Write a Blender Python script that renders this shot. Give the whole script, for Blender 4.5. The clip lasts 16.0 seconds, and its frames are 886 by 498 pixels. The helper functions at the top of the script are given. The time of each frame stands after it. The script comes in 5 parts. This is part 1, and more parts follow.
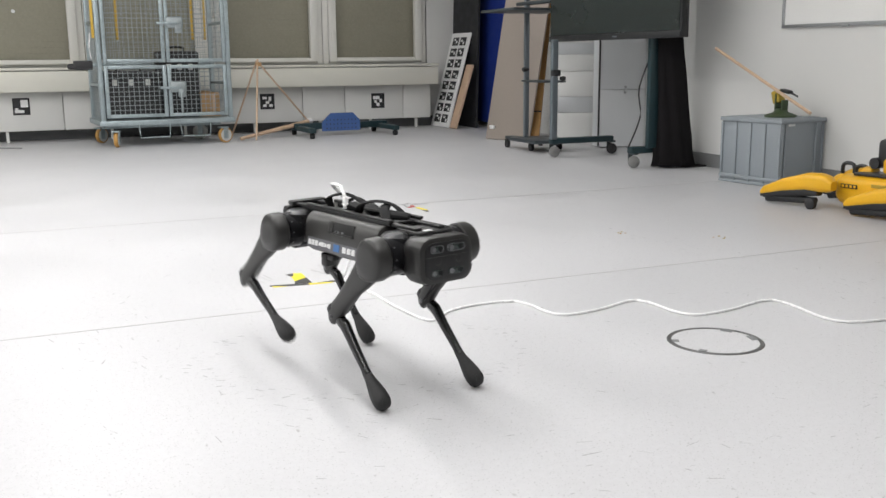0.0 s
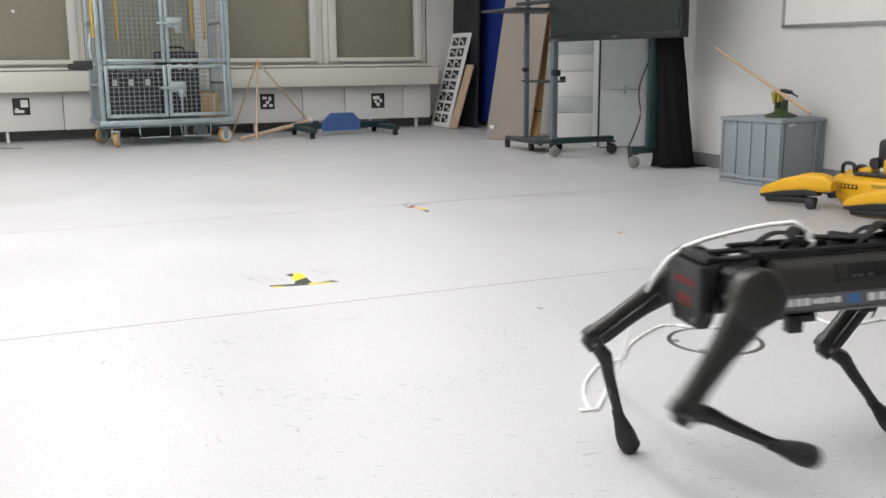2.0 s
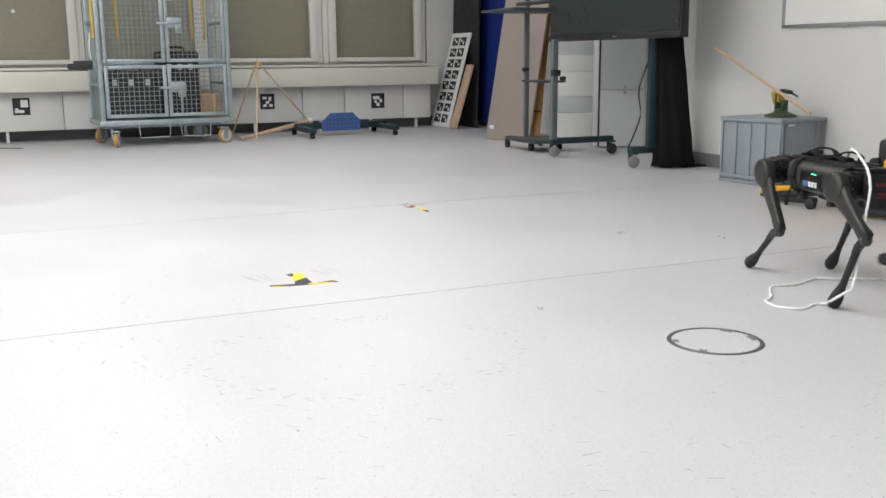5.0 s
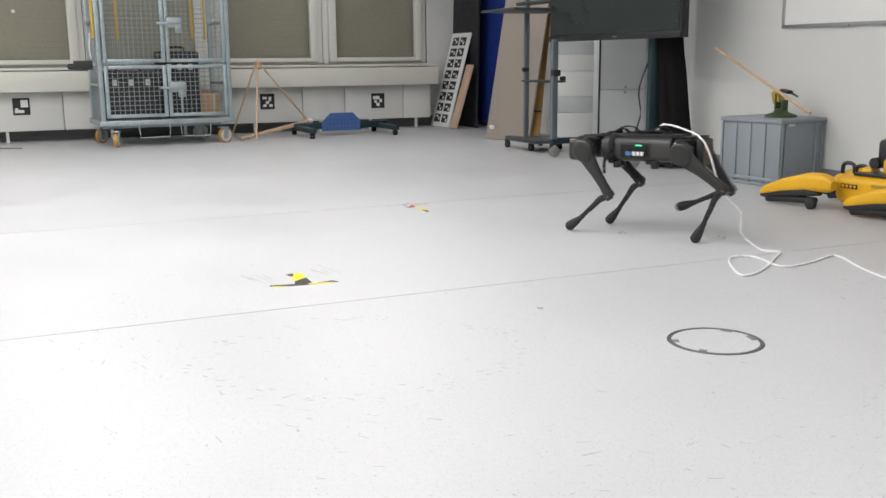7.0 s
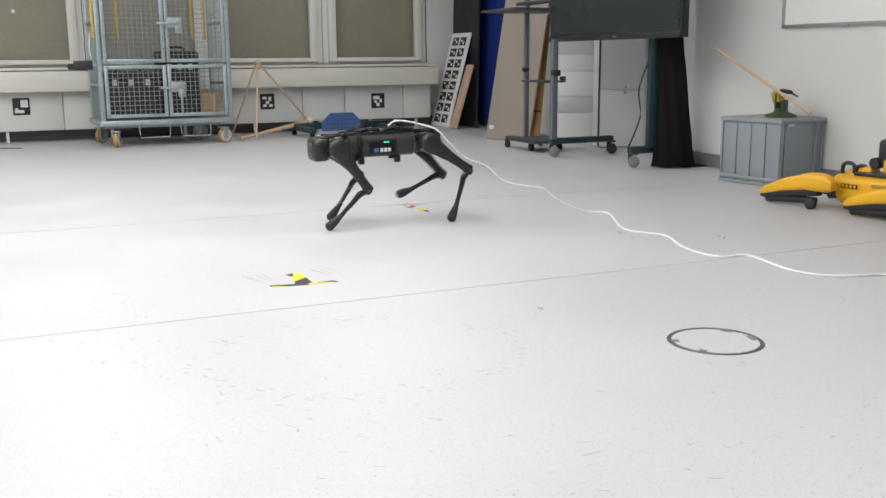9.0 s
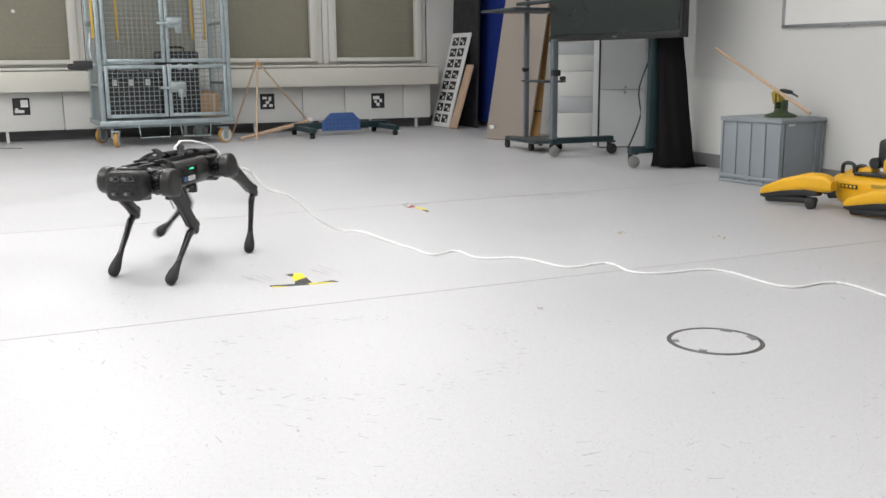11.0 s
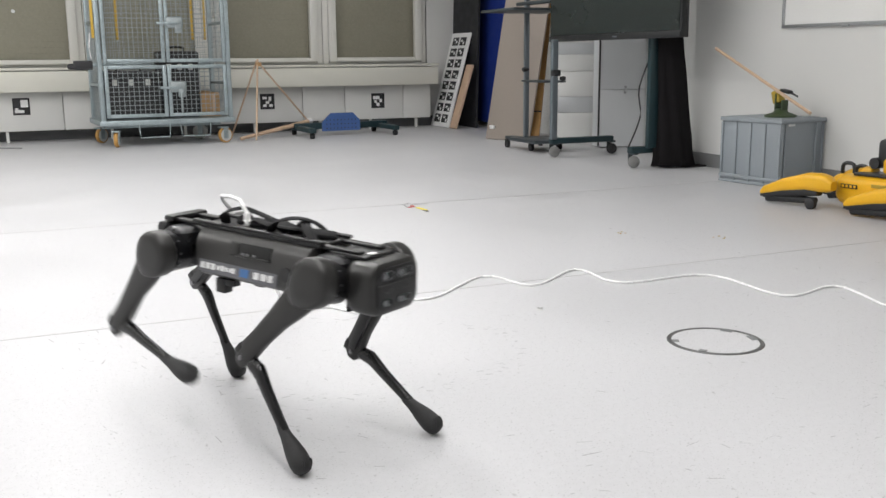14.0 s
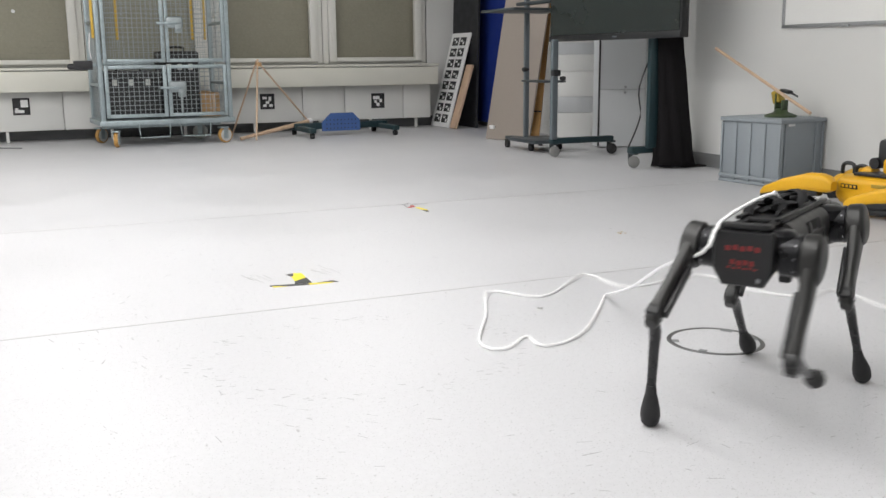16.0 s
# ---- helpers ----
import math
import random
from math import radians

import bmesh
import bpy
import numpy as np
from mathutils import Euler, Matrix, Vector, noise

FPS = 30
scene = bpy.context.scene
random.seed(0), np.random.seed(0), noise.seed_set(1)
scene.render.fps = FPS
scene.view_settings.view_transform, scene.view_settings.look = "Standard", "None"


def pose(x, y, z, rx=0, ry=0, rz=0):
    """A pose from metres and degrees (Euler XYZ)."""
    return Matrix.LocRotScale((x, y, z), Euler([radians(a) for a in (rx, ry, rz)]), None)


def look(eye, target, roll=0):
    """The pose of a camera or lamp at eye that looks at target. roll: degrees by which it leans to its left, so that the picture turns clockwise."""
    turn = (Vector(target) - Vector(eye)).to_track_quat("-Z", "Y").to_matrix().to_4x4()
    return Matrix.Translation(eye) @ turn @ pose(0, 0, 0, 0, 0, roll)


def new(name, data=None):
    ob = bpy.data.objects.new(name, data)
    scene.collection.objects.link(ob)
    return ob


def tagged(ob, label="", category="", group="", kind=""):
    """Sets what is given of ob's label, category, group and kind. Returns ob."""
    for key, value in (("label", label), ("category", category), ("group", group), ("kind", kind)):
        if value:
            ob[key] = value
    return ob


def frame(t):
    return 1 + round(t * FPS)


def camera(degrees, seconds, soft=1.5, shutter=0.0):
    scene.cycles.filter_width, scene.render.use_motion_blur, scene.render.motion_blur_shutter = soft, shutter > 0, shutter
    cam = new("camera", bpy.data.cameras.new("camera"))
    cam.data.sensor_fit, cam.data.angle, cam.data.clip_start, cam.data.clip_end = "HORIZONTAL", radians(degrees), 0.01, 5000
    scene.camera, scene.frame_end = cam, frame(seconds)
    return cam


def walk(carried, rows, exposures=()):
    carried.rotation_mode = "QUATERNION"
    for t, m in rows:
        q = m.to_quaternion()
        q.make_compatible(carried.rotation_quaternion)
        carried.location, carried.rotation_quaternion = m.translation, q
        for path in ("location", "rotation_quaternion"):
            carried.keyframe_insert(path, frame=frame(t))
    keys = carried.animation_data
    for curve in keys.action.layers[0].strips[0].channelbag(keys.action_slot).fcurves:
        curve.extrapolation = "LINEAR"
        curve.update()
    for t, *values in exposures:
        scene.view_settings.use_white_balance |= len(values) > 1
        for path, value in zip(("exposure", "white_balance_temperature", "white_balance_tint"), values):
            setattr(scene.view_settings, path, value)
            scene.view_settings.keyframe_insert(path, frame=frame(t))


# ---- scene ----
# camera: held still on a low tripod
cam = camera(49.5, 16.0, soft=1.5, shutter=0.4)
EYE = Vector((0.0, 0.0, 0.83))
AIM = EYE + Vector((math.cos(radians(66.3)) * math.cos(radians(11.25)), math.sin(radians(66.3)) * math.cos(radians(11.25)), -math.sin(radians(11.25))))
walk(cam, [(0.0, look(EYE, AIM, -0.5)), (16.0, look(EYE, AIM, -0.5))], [(0.0, 0.0), (16.0, 0.0)])

# ---- light: rows of ceiling panels, the shutters are down ----
world = bpy.data.worlds.new("world")
scene.world = world
world.use_nodes = True
world.node_tree.nodes["Background"].inputs[0].default_value = (0.9, 0.95, 1.0, 1)
world.node_tree.nodes["Background"].inputs[1].default_value = 0.02
CEILING = 3.0
# strips are out of view; the last is added to brighten the far right corner
LAMP_ROWS = [(-2.6, 1.0, 1.0), (-2.6, 4.0, 2.1), (-2.6, 7.0, 1.8), (-2.6, 9.4, 0.6), (0.3, 1.0, 1.05), (0.3, 4.0, 1.35), (0.3, 7.0, 1.0),
             (1.3, 1.4, 0.40), (1.3, 4.4, 0.50), (2.9, 8.3, 0.85)]
LAMP_POWER = 34.0


# ---- materials ----
def mat(name, color, rough=0.5, metal=0.0, vary=0.12, scale=8.0, fine=90.0, bump=0.05, spec=0.5, streak=(1, 1, 1), island=0.0):
    m = bpy.data.materials.new(name)
    m.use_nodes = True
    nt = m.node_tree
    b = nt.nodes["Principled BSDF"]
    n, l = nt.nodes.new, nt.links.new
    co = n("ShaderNodeTexCoord")
    mp = n("ShaderNodeMapping")
    mp.inputs["Scale"].default_value = streak
    l(co.outputs["Object"], mp.inputs[0])
    big, small = n("ShaderNodeTexNoise"), n("ShaderNodeTexNoise")
    big.inputs["Scale"].default_value, small.inputs["Scale"].default_value = scale, fine
    big.inputs["Detail"].default_value, small.inputs["Detail"].default_value = 5, 3
    l(mp.outputs[0], big.inputs["Vector"])
    l(mp.outputs[0], small.inputs["Vector"])
    add = n("ShaderNodeMath")
    add.operation = "ADD"
    l(big.outputs[0], add.inputs[0])
    l(small.outputs[0], add.inputs[1])
    rng = n("ShaderNodeMapRange")
    rng.inputs[1].default_value, rng.inputs[2].default_value = 0.6, 1.4
    rng.inputs[3].default_value, rng.inputs[4].default_value = 1 - vary, 1 + vary
    l(add.outputs[0], rng.inputs[0])
    mul = n("ShaderNodeVectorMath")
    mul.operation = "SCALE"
    mul.inputs[0].default_value = color
    l(rng.outputs[0], mul.inputs["Scale"])
    l(mul.outputs[0], b.inputs["Base Color"])
    b.inputs["Metallic"].default_value = metal
    b.inputs["Specular IOR Level"].default_value = spec
    rr = n("ShaderNodeMapRange")
    rr.inputs[1].default_value, rr.inputs[2].default_value = 0.3, 0.7
    rr.inputs[3].default_value, rr.inputs[4].default_value = max(0.02, rough - 0.07), min(1, rough + 0.09)
    l(big.outputs[0], rr.inputs[0])
    l(rr.outputs[0], b.inputs["Roughness"])
    if bump:
        bp = n("ShaderNodeBump")
        bp.inputs["Strength"].default_value, bp.inputs["Distance"].default_value = bump, 0.002
        l(small.outputs[0], bp.inputs["Height"])
        l(bp.outputs[0], b.inputs["Normal"])
    return m


def glow(name, color, strength):
    m = bpy.data.materials.new(name)
    m.use_nodes = True
    b = m.node_tree.nodes["Principled BSDF"]
    b.inputs["Base Color"].default_value = (*color, 1)
    b.inputs["Emission Color"].default_value = (*color, 1)
    b.inputs["Emission Strength"].default_value = strength
    return m


def floor_material():
    """Pale grey sheet vinyl with dark and light chips and dull, worn patches."""
    m = mat("sheet_vinyl", (0.53, 0.53, 0.545), 0.42, 0, 0.05, 1.3, 60, 0.03, 0.45)
    nt = m.node_tree
    n, l = nt.nodes.new, nt.links.new
    b = nt.nodes["Principled BSDF"]
    base = b.inputs["Base Color"].links[0].from_socket
    co = n("ShaderNodeTexCoord")
    last = base
    for scale, lo, hi, dark in ((210, 0.715, 0.775, 0.68), (110, 0.775, 0.825, 0.58), (45, 0.82, 0.87, 0.66)):
        t = n("ShaderNodeTexNoise")
        t.inputs["Scale"].default_value, t.inputs["Detail"].default_value = scale, 1.0
        mp = n("ShaderNodeMapping")
        mp.inputs["Scale"].default_value = (1, 1.0 if scale > 100 else 0.4, 1)
        mp.inputs["Rotation"].default_value = (0, 0, scale * 0.7)
        l(co.outputs["Object"], mp.inputs[0])
        l(mp.outputs[0], t.inputs["Vector"])
        r = n("ShaderNodeMapRange")
        r.inputs[1].default_value, r.inputs[2].default_value = lo - 0.06, hi - 0.06
        l(t.outputs[0], r.inputs[0])
        mx = n("ShaderNodeMix")
        mx.data_type = "RGBA"
        l(r.outputs[0], mx.inputs[0])
        l(last, mx.inputs[6])
        mx.inputs[7].default_value = (0.53 * dark, 0.53 * dark, 0.54 * dark, 1)
        last = mx.outputs[2]
    l(last, b.inputs["Base Color"])
    return m


VINYL = floor_material()
WALL = mat("white_wall_paint", (0.69, 0.69, 0.675), 0.75, 0, 0.03, 1.5, 220, 0.12)
BASE = mat("grey_skirting", (0.19, 0.195, 0.20), 0.5, 0, 0.1)
SEAM = mat("seam_dirt", (0.46, 0.455, 0.455), 0.7, 0, 0.2)
SMUDGE = mat("grey_smudge", (0.42, 0.42, 0.43), 0.6, 0, 0.25, 25)
SCUFF = mat("rubber_scuff", (0.30, 0.30, 0.31), 0.6, 0, 0.3, 30)
CREAM = mat("cream_enamel", (0.68, 0.67, 0.60), 0.42, 0, 0.03, 2)
PANEL = mat("cream_panel", (0.69, 0.69, 0.67), 0.5, 0, 0.03, 2)
PVC = mat("white_window_pvc", (0.74, 0.73, 0.69), 0.35, 0, 0.03, 3)
SHUTTER = mat("olive_shutter", (0.28, 0.265, 0.205), 0.55, 0, 0.10, 1.2, 40)
DARK = mat("dark_gap", (0.03, 0.03, 0.032), 0.7, 0, 0.2)
GALV = mat("galvanised_steel", (0.36, 0.42, 0.44), 0.42, 0.6, 0.25, 14)
WIRE = mat("galvanised_wire", (0.36, 0.40, 0.41), 0.42, 0.6, 0.12, 20)
YELLOW_BAR = mat("yellow_bar", (0.62, 0.40, 0.06), 0.45, 0, 0.1)
ORANGE_TYRE = mat("orange_polyurethane", (0.48, 0.26, 0.07), 0.5, 0, 0.15)
RUBBER = mat("black_rubber", (0.022, 0.022, 0.024), 0.62, 0, 0.2, 30)
DULL_WHEEL = mat("dull_grey_wheel", (0.24, 0.24, 0.235), 0.45, 0, 0.12)
GREY_WHEEL = mat("grey_wheel", (0.55, 0.56, 0.54), 0.45, 0, 0.1)
CARD = mat("cardboard", (0.44, 0.27, 0.13), 0.8, 0, 0.12, 12)
BLACK_CASE = mat("black_case", (0.02, 0.02, 0.022), 0.5, 0, 0.2, 12)
PINE = mat("pine_wood", (0.56, 0.40, 0.28), 0.55, 0, 0.16, 9, 70, 0.08, 0.4, (1, 1, 0.15))
OAK = mat("orange_plywood", (0.38, 0.21, 0.075), 0.55, 0, 0.15, 6, 60, 0.06, 0.4, (1, 1, 0.12))
BEIGE = mat("beige_board", (0.28, 0.24, 0.21), 0.6, 0, 0.06, 3)
CHAR = mat("charcoal_board", (0.015, 0.016, 0.019), 0.6, 0, 0.12)
BLUE = mat("blue_felt", (0.002, 0.022, 0.20), 0.75, 0, 0.1, 5, 200, 0.2)
TEAL = mat("dark_teal_paint", (0.013, 0.035, 0.042), 0.4, 0, 0.12)
BLUE_STEEL = mat("blue_paint", (0.05, 0.11, 0.30), 0.42, 0, 0.12)
SLATE = mat("grey_blue_paint", (0.145, 0.17, 0.19), 0.42, 0.2, 0.08)
DARK_STEEL = mat("dark_powder_coat", (0.045, 0.055, 0.062), 0.45, 0.1, 0.12)
SCREEN = mat("screen_glass", (0.020, 0.026, 0.025), 0.22, 0, 0.05, 2, 10, 0, 0.6)
BEZEL = mat("black_bezel", (0.015, 0.016, 0.018), 0.4, 0, 0.1)
CLOTH = mat("black_cloth", (0.012, 0.011, 0.012), 0.95, 0, 0.3, 10, 300, 0.3, 0.15)
GREY_DOOR = mat("light_grey_laminate", (0.64, 0.655, 0.67), 0.45, 0, 0.03, 2)
WHITE_LAM = mat("white_laminate", (0.86, 0.86, 0.84), 0.4, 0, 0.03, 2)
CRATE = mat("grey_polypropylene", (0.265, 0.295, 0.32), 0.45, 0, 0.06, 6, 120, 0.05)
OLIVE = mat("olive_paint", (0.035, 0.06, 0.022), 0.45, 0, 0.2, 20)
MUSTARD = mat("mustard_paint", (0.40, 0.28, 0.03), 0.4, 0, 0.15, 20)
YELLOW = mat("yellow_shell", (0.80, 0.43, 0.012), 0.38, 0, 0.05, 8)
TAPE_Y = mat("yellow_tape", (0.78, 0.66, 0.02), 0.45, 0, 0.08)
TAPE_K = mat("black_tape", (0.03, 0.03, 0.03), 0.5, 0, 0.2)
RED = mat("red_tape", (0.5, 0.05, 0.03), 0.5, 0, 0.1)
PAPER = mat("white_paper", (0.8, 0.8, 0.8), 0.7, 0, 0.03)
INK = mat("black_ink", (0.02, 0.02, 0.022), 0.6, 0, 0.1)
ALU = mat("aluminium_edge", (0.42, 0.43, 0.44), 0.4, 0.7, 0.08)
SHELL = mat("anthracite_shell", (0.021, 0.0205, 0.020), 0.36, 0.1, 0.10, 14, 260, 0.06, 0.5)
TRUNK = mat("grey_trunk_shell", (0.032, 0.031, 0.030), 0.40, 0.1, 0.10, 14, 260, 0.06, 0.5)
SHELL_D = mat("black_shell", (0.010, 0.010, 0.011), 0.40, 0.1, 0.15, 14, 200, 0.05, 0.5)
SHANK = mat("gloss_black_shank", (0.009, 0.009, 0.010), 0.24, 0.1, 0.15, 14, 200, 0.05, 0.6)
RECESS_SHADE = mat("recess_shade_black", (0.004, 0.004, 0.004), 0.7, 0, 0.2, 20)
MOTOR = mat("black_anodised", (0.014, 0.014, 0.016), 0.3, 0.6, 0.1, 30)
RING = mat("machined_ring", (0.20, 0.20, 0.21), 0.3, 0.85, 0.1, 30)
FOOT = mat("foot_rubber", (0.020, 0.020, 0.021), 0.68, 0, 0.2, 40, 200, 0.15)
STRAP = mat("black_webbing", (0.012, 0.012, 0.013), 0.85, 0, 0.25, 60, 400, 0.3, 0.3)
LENS = mat("lens_glass", (0.010, 0.022, 0.020), 0.06, 0, 0.1, 20, 90, 0, 0.8)
STICK_G = mat("grey_sticker", (0.12, 0.12, 0.13), 0.45, 0, 0.08)
STICK_W = mat("white_sticker", (0.72, 0.72, 0.72), 0.45, 0, 0.05)
STICK_B = mat("blue_sticker", (0.05, 0.15, 0.36), 0.45, 0, 0.08)
RED_INK = mat("dark_red_ink", (0.17, 0.012, 0.012), 0.5, 0, 0.1)
CABLE = mat("white_cable", (0.90, 0.90, 0.90), 0.4, 0, 0.03, 20)
LED = glow("green_led", (0.05, 0.9, 0.35), 1.6)
LAMP = glow("lamp_diffuser", (1.0, 0.98, 0.95), 6.0)


# ---- mesh helpers ----
def slab(bm, c, s, bevel=0.0, m=None, seg=2):
    """A box with centre c and size s, its edges rounded by bevel, moved by m."""
    r = bmesh.ops.create_cube(bm, size=1)["verts"]
    for v in r:
        v.co = Vector((c[0] + v.co.x * s[0], c[1] + v.co.y * s[1], c[2] + v.co.z * s[2]))
    if bevel:
        es = list({e for v in r for e in v.link_edges})
        out = bmesh.ops.bevel(bm, geom=es, offset=bevel, segments=seg, affect="EDGES", profile=0.5)
        r = list({v for f in out["faces"] for v in f.verts} | {v for v in r if v.is_valid})
    if m:
        bmesh.ops.transform(bm, matrix=m, verts=r)
    return bm


def loft(bm, rings, caps=True):
    vs = [[bm.verts.new(p) for p in ring] for ring in rings]
    k = len(vs[0])
    for a, b in zip(vs, vs[1:]):
        for i in range(k):
            bm.faces.new((a[i], a[(i + 1) % k], b[(i + 1) % k], b[i]))
    if caps:
        bm.faces.new(vs[0][::-1])
        bm.faces.new(vs[-1])
    return bm


def rod(bm, p0, p1, r0, r1=None, n=10):
    p0, p1 = Vector(p0), Vector(p1)
    r1 = r0 if r1 is None else r1
    q = (p1 - p0).to_track_quat("Z", "Y").to_matrix()
    ring = lambda p, r: [p + q @ Vector((r * math.cos(2 * math.pi * i / n), r * math.sin(2 * math.pi * i / n), 0)) for i in range(n)]
    return loft(bm, [ring(p0, r0), ring(p1, r1)])


def turned(bm, origin, axis, profile, n=24):
    """A turned body: profile of (distance along axis, radius)."""
    o, q = Vector(origin), Vector(axis).to_track_quat("Z", "Y").to_matrix()
    return loft(bm, [[o + q @ Vector((r * math.cos(2 * math.pi * i / n), r * math.sin(2 * math.pi * i / n), d)) for i in range(n)] for d, r in profile])


def tube(bm, pts, r, n=8, flat=1.0):
    pts = [Vector(p) for p in pts]
    rings = []
    for i, p in enumerate(pts):
        d = (pts[min(i + 1, len(pts) - 1)] - pts[max(i - 1, 0)]).normalized()
        q = d.to_track_quat("Z", "Y").to_matrix()
        rings.append([p + q @ Vector((r * math.cos(2 * math.pi * k / n), flat * r * math.sin(2 * math.pi * k / n), 0)) for k in range(n)])
    return loft(bm, rings)


def rounded(w, h, r, n=4):
    """Corner points of a rounded rectangle."""
    out = []
    for cx, cy, a in ((w / 2 - r, h / 2 - r, 0), (-w / 2 + r, h / 2 - r, 90), (-w / 2 + r, -h / 2 + r, 180), (w / 2 - r, -h / 2 + r, 270)):
        for i in range(n + 1):
            t = radians(a + 90 * i / n)
            out.append((cx + r * math.cos(t), cy + r * math.sin(t)))
    return out


def smooth(pts, k=4):
    """A rounded line through pts."""
    pts = [Vector(p) for p in pts]
    out = []
    for i in range(len(pts) - 1):
        a, b, c, d = pts[max(i - 1, 0)], pts[i], pts[i + 1], pts[min(i + 2, len(pts) - 1)]
        for j in range(k):
            u = j / k
            out.append(0.5 * ((2 * b) + (c - a) * u + (2 * a - 5 * b + 4 * c - d) * u * u + (3 * b - 3 * c + d - a) * u ** 3))
    return out + [pts[-1]]


def mesh(name, bm, material, soft=40):
    bmesh.ops.recalc_face_normals(bm, faces=bm.faces)
    me = bpy.data.meshes.new(name)
    bm.to_mesh(me)
    bm.free()
    me.materials.append(material)
    if soft:
        for p in me.polygons:
            p.use_smooth = True
        me.set_sharp_from_angle(angle=radians(soft))
    return me


def part(name, bm, material, parent=None, label="", m=None, soft=40):
    ob = new(name, mesh(name, bm, material, soft))
    ob.parent = parent
    if m:
        ob.matrix_basis = m
    return tagged(ob, label) if label else ob


def thing(name, label, category, m=None, group=""):
    ob = new(name)
    if m:
        ob.matrix_basis = m
    return tagged(ob, label, category, group)


def B():
    return bmesh.new()


def setting(name, bm, material, label=""):
    return tagged(part(name, bm, material, None, label), kind="structure")


# ---- the hall ----
setting("floor", slab(B(), (0.1, 3.6, -0.05), (10.6, 15.6, 0.1)), VINYL, "pale grey speckled vinyl floor with scuffs")
ceiling = setting("ceiling", slab(B(), (0.1, 3.6, CEILING + 0.05), (10.6, 15.6, 0.1)), WALL)
setting("wall_south", slab(B(), (0.1, -4.1, 1.5), (10.6, 0.2, 3)), WALL)
setting("wall_west", slab(B(), (-5.1, 3.6, 1.5), (0.2, 15.2, 3)), WALL)
setting("wall_east", slab(B(), (5.05, 1.05, 1.5), (0.5, 10.1, 3)), WALL, "white painted wall with a grey skirting")
setting("wall_recess", slab(B(), (5.36, 8.65, 1.5), (0.1, 5.1, 3)), WALL)
bm = slab(B(), (0.0, 11.32, 0.385), (10.4, 0.14, 0.77))
slab(bm, (0.0, 11.32, 2.65), (10.4, 0.14, 0.7))
slab(bm, (5.05, 11.32, 1.535), (0.62, 0.14, 1.53))
setting("wall_north", bm, WALL, "white painted wall below the windows")
bm = slab(B(), (4.79, 1.5, 0.05), (0.02, 9.2, 0.1), 0.004)
setting("baseboard", bm, BASE, "grey vinyl skirting board")
setting("baseboard", slab(B(), (0.0, 11.235, 0.06), (10.3, 0.03, 0.12), 0.004), BASE)
setting("backdrop", slab(B(), (0, 12.6, 0.5), (12, 0.05, 3.4)), DARK)
for sy in (3.11, 5.13):
    setting("seam", slab(B(), (0, sy, 0.0006), (10, 0.0022, 0.0012)), SEAM)

# lamps under the ceiling
for lx, ly, lp in LAMP_ROWS:
    lamp = thing("ceiling_light", "long white strip light assumed under the ceiling, switched on", "ceiling light", pose(lx, ly, CEILING), "ceiling lights")
    part("frame", slab(B(), (0, 0, -0.02), (0.26, 2.56, 0.04), 0.004), PVC, lamp)
    part("diffuser", slab(B(), (0, 0, -0.043), (0.20, 2.5, 0.006)), LAMP, lamp, "glowing white diffuser")
    data = bpy.data.lights.new("ceiling_lamp", "AREA")
    data.shape, data.size, data.size_y, data.energy = "RECTANGLE", 0.19, 2.45, LAMP_POWER * lp
    data.color = (1.0, 0.99, 0.975)
    new("ceiling_lamp", data).matrix_basis = pose(lx, ly, CEILING - 0.05)

# windows with the shutters down
for k in range(6):
    x1 = 4.72 - 1.327 * k
    x0 = x1 - 1.327
    xc = (x0 + x1) / 2
    win = tagged(new("window_%d" % (k + 1)), "white plastic window with its olive shutter down", "window", kind="structure")
    win.matrix_basis = pose(xc, 11.2, 0.77)
    w, h, d = 1.32, 1.53, 0.07
    bm = B()
    for sx in (-1, 1):
        slab(bm, (sx * (w / 2 - 0.035), 0.06, h / 2), (0.07, d, h), 0.006)
    slab(bm, (0, 0.06, 0.03), (w - 0.14, d - 0.006, 0.06), 0.006)
    slab(bm, (0, 0.06, h - 0.03), (w - 0.14, d - 0.006, 0.06), 0.006)
    part("window_frame", bm, PVC, win)
    bm = B()
    for sx in (-1, 1):
        slab(bm, (sx * (w / 2 - 0.112), 0.015, h / 2), (0.09, 0.075, h - 0.06), 0.008)
    slab(bm, (0, 0.015, 0.050), (w - 0.31, 0.07, 0.05), 0.008)
    slab(bm, (0, 0.015, h - 0.07), (w - 0.31, 0.07, 0.08), 0.008)
    part("sash", bm, PVC, win)
    bm = B()
    for i in range(24):
        slab(bm, (0, 0.125, 0.05 + 0.062 * i), (w - 0.13, 0.02, 0.0617), 0.0006, None, 1)
    seal = B()
    for sx in (-1, 1):
        slab(seal, (sx * (w / 2 - 0.069), 0.020, h / 2), (0.007, 0.012, h - 0.02))
    part("seal", seal, SEAM, win, "dark rubber seal")
    part("hinge", slab(B(), (w / 2 - 0.066, 0.008, 0.36), (0.022, 0.03, 0.09), 0.006), PVC, win)
    part("shutter", bm, SHUTTER, win, "olive grey roller shutter slats")
    bm = B()
    turned(bm, (-w / 2 + 0.10, -0.02, 0.36), (0, -1, 0), [(0, 0.014), (0.03, 0.012)], 12)
    slab(bm, (-w / 2 + 0.10, -0.058, 0.32), (0.022, 0.016, 0.12), 0.006)
    part("handle", bm, PVC, win, "white lever handle")

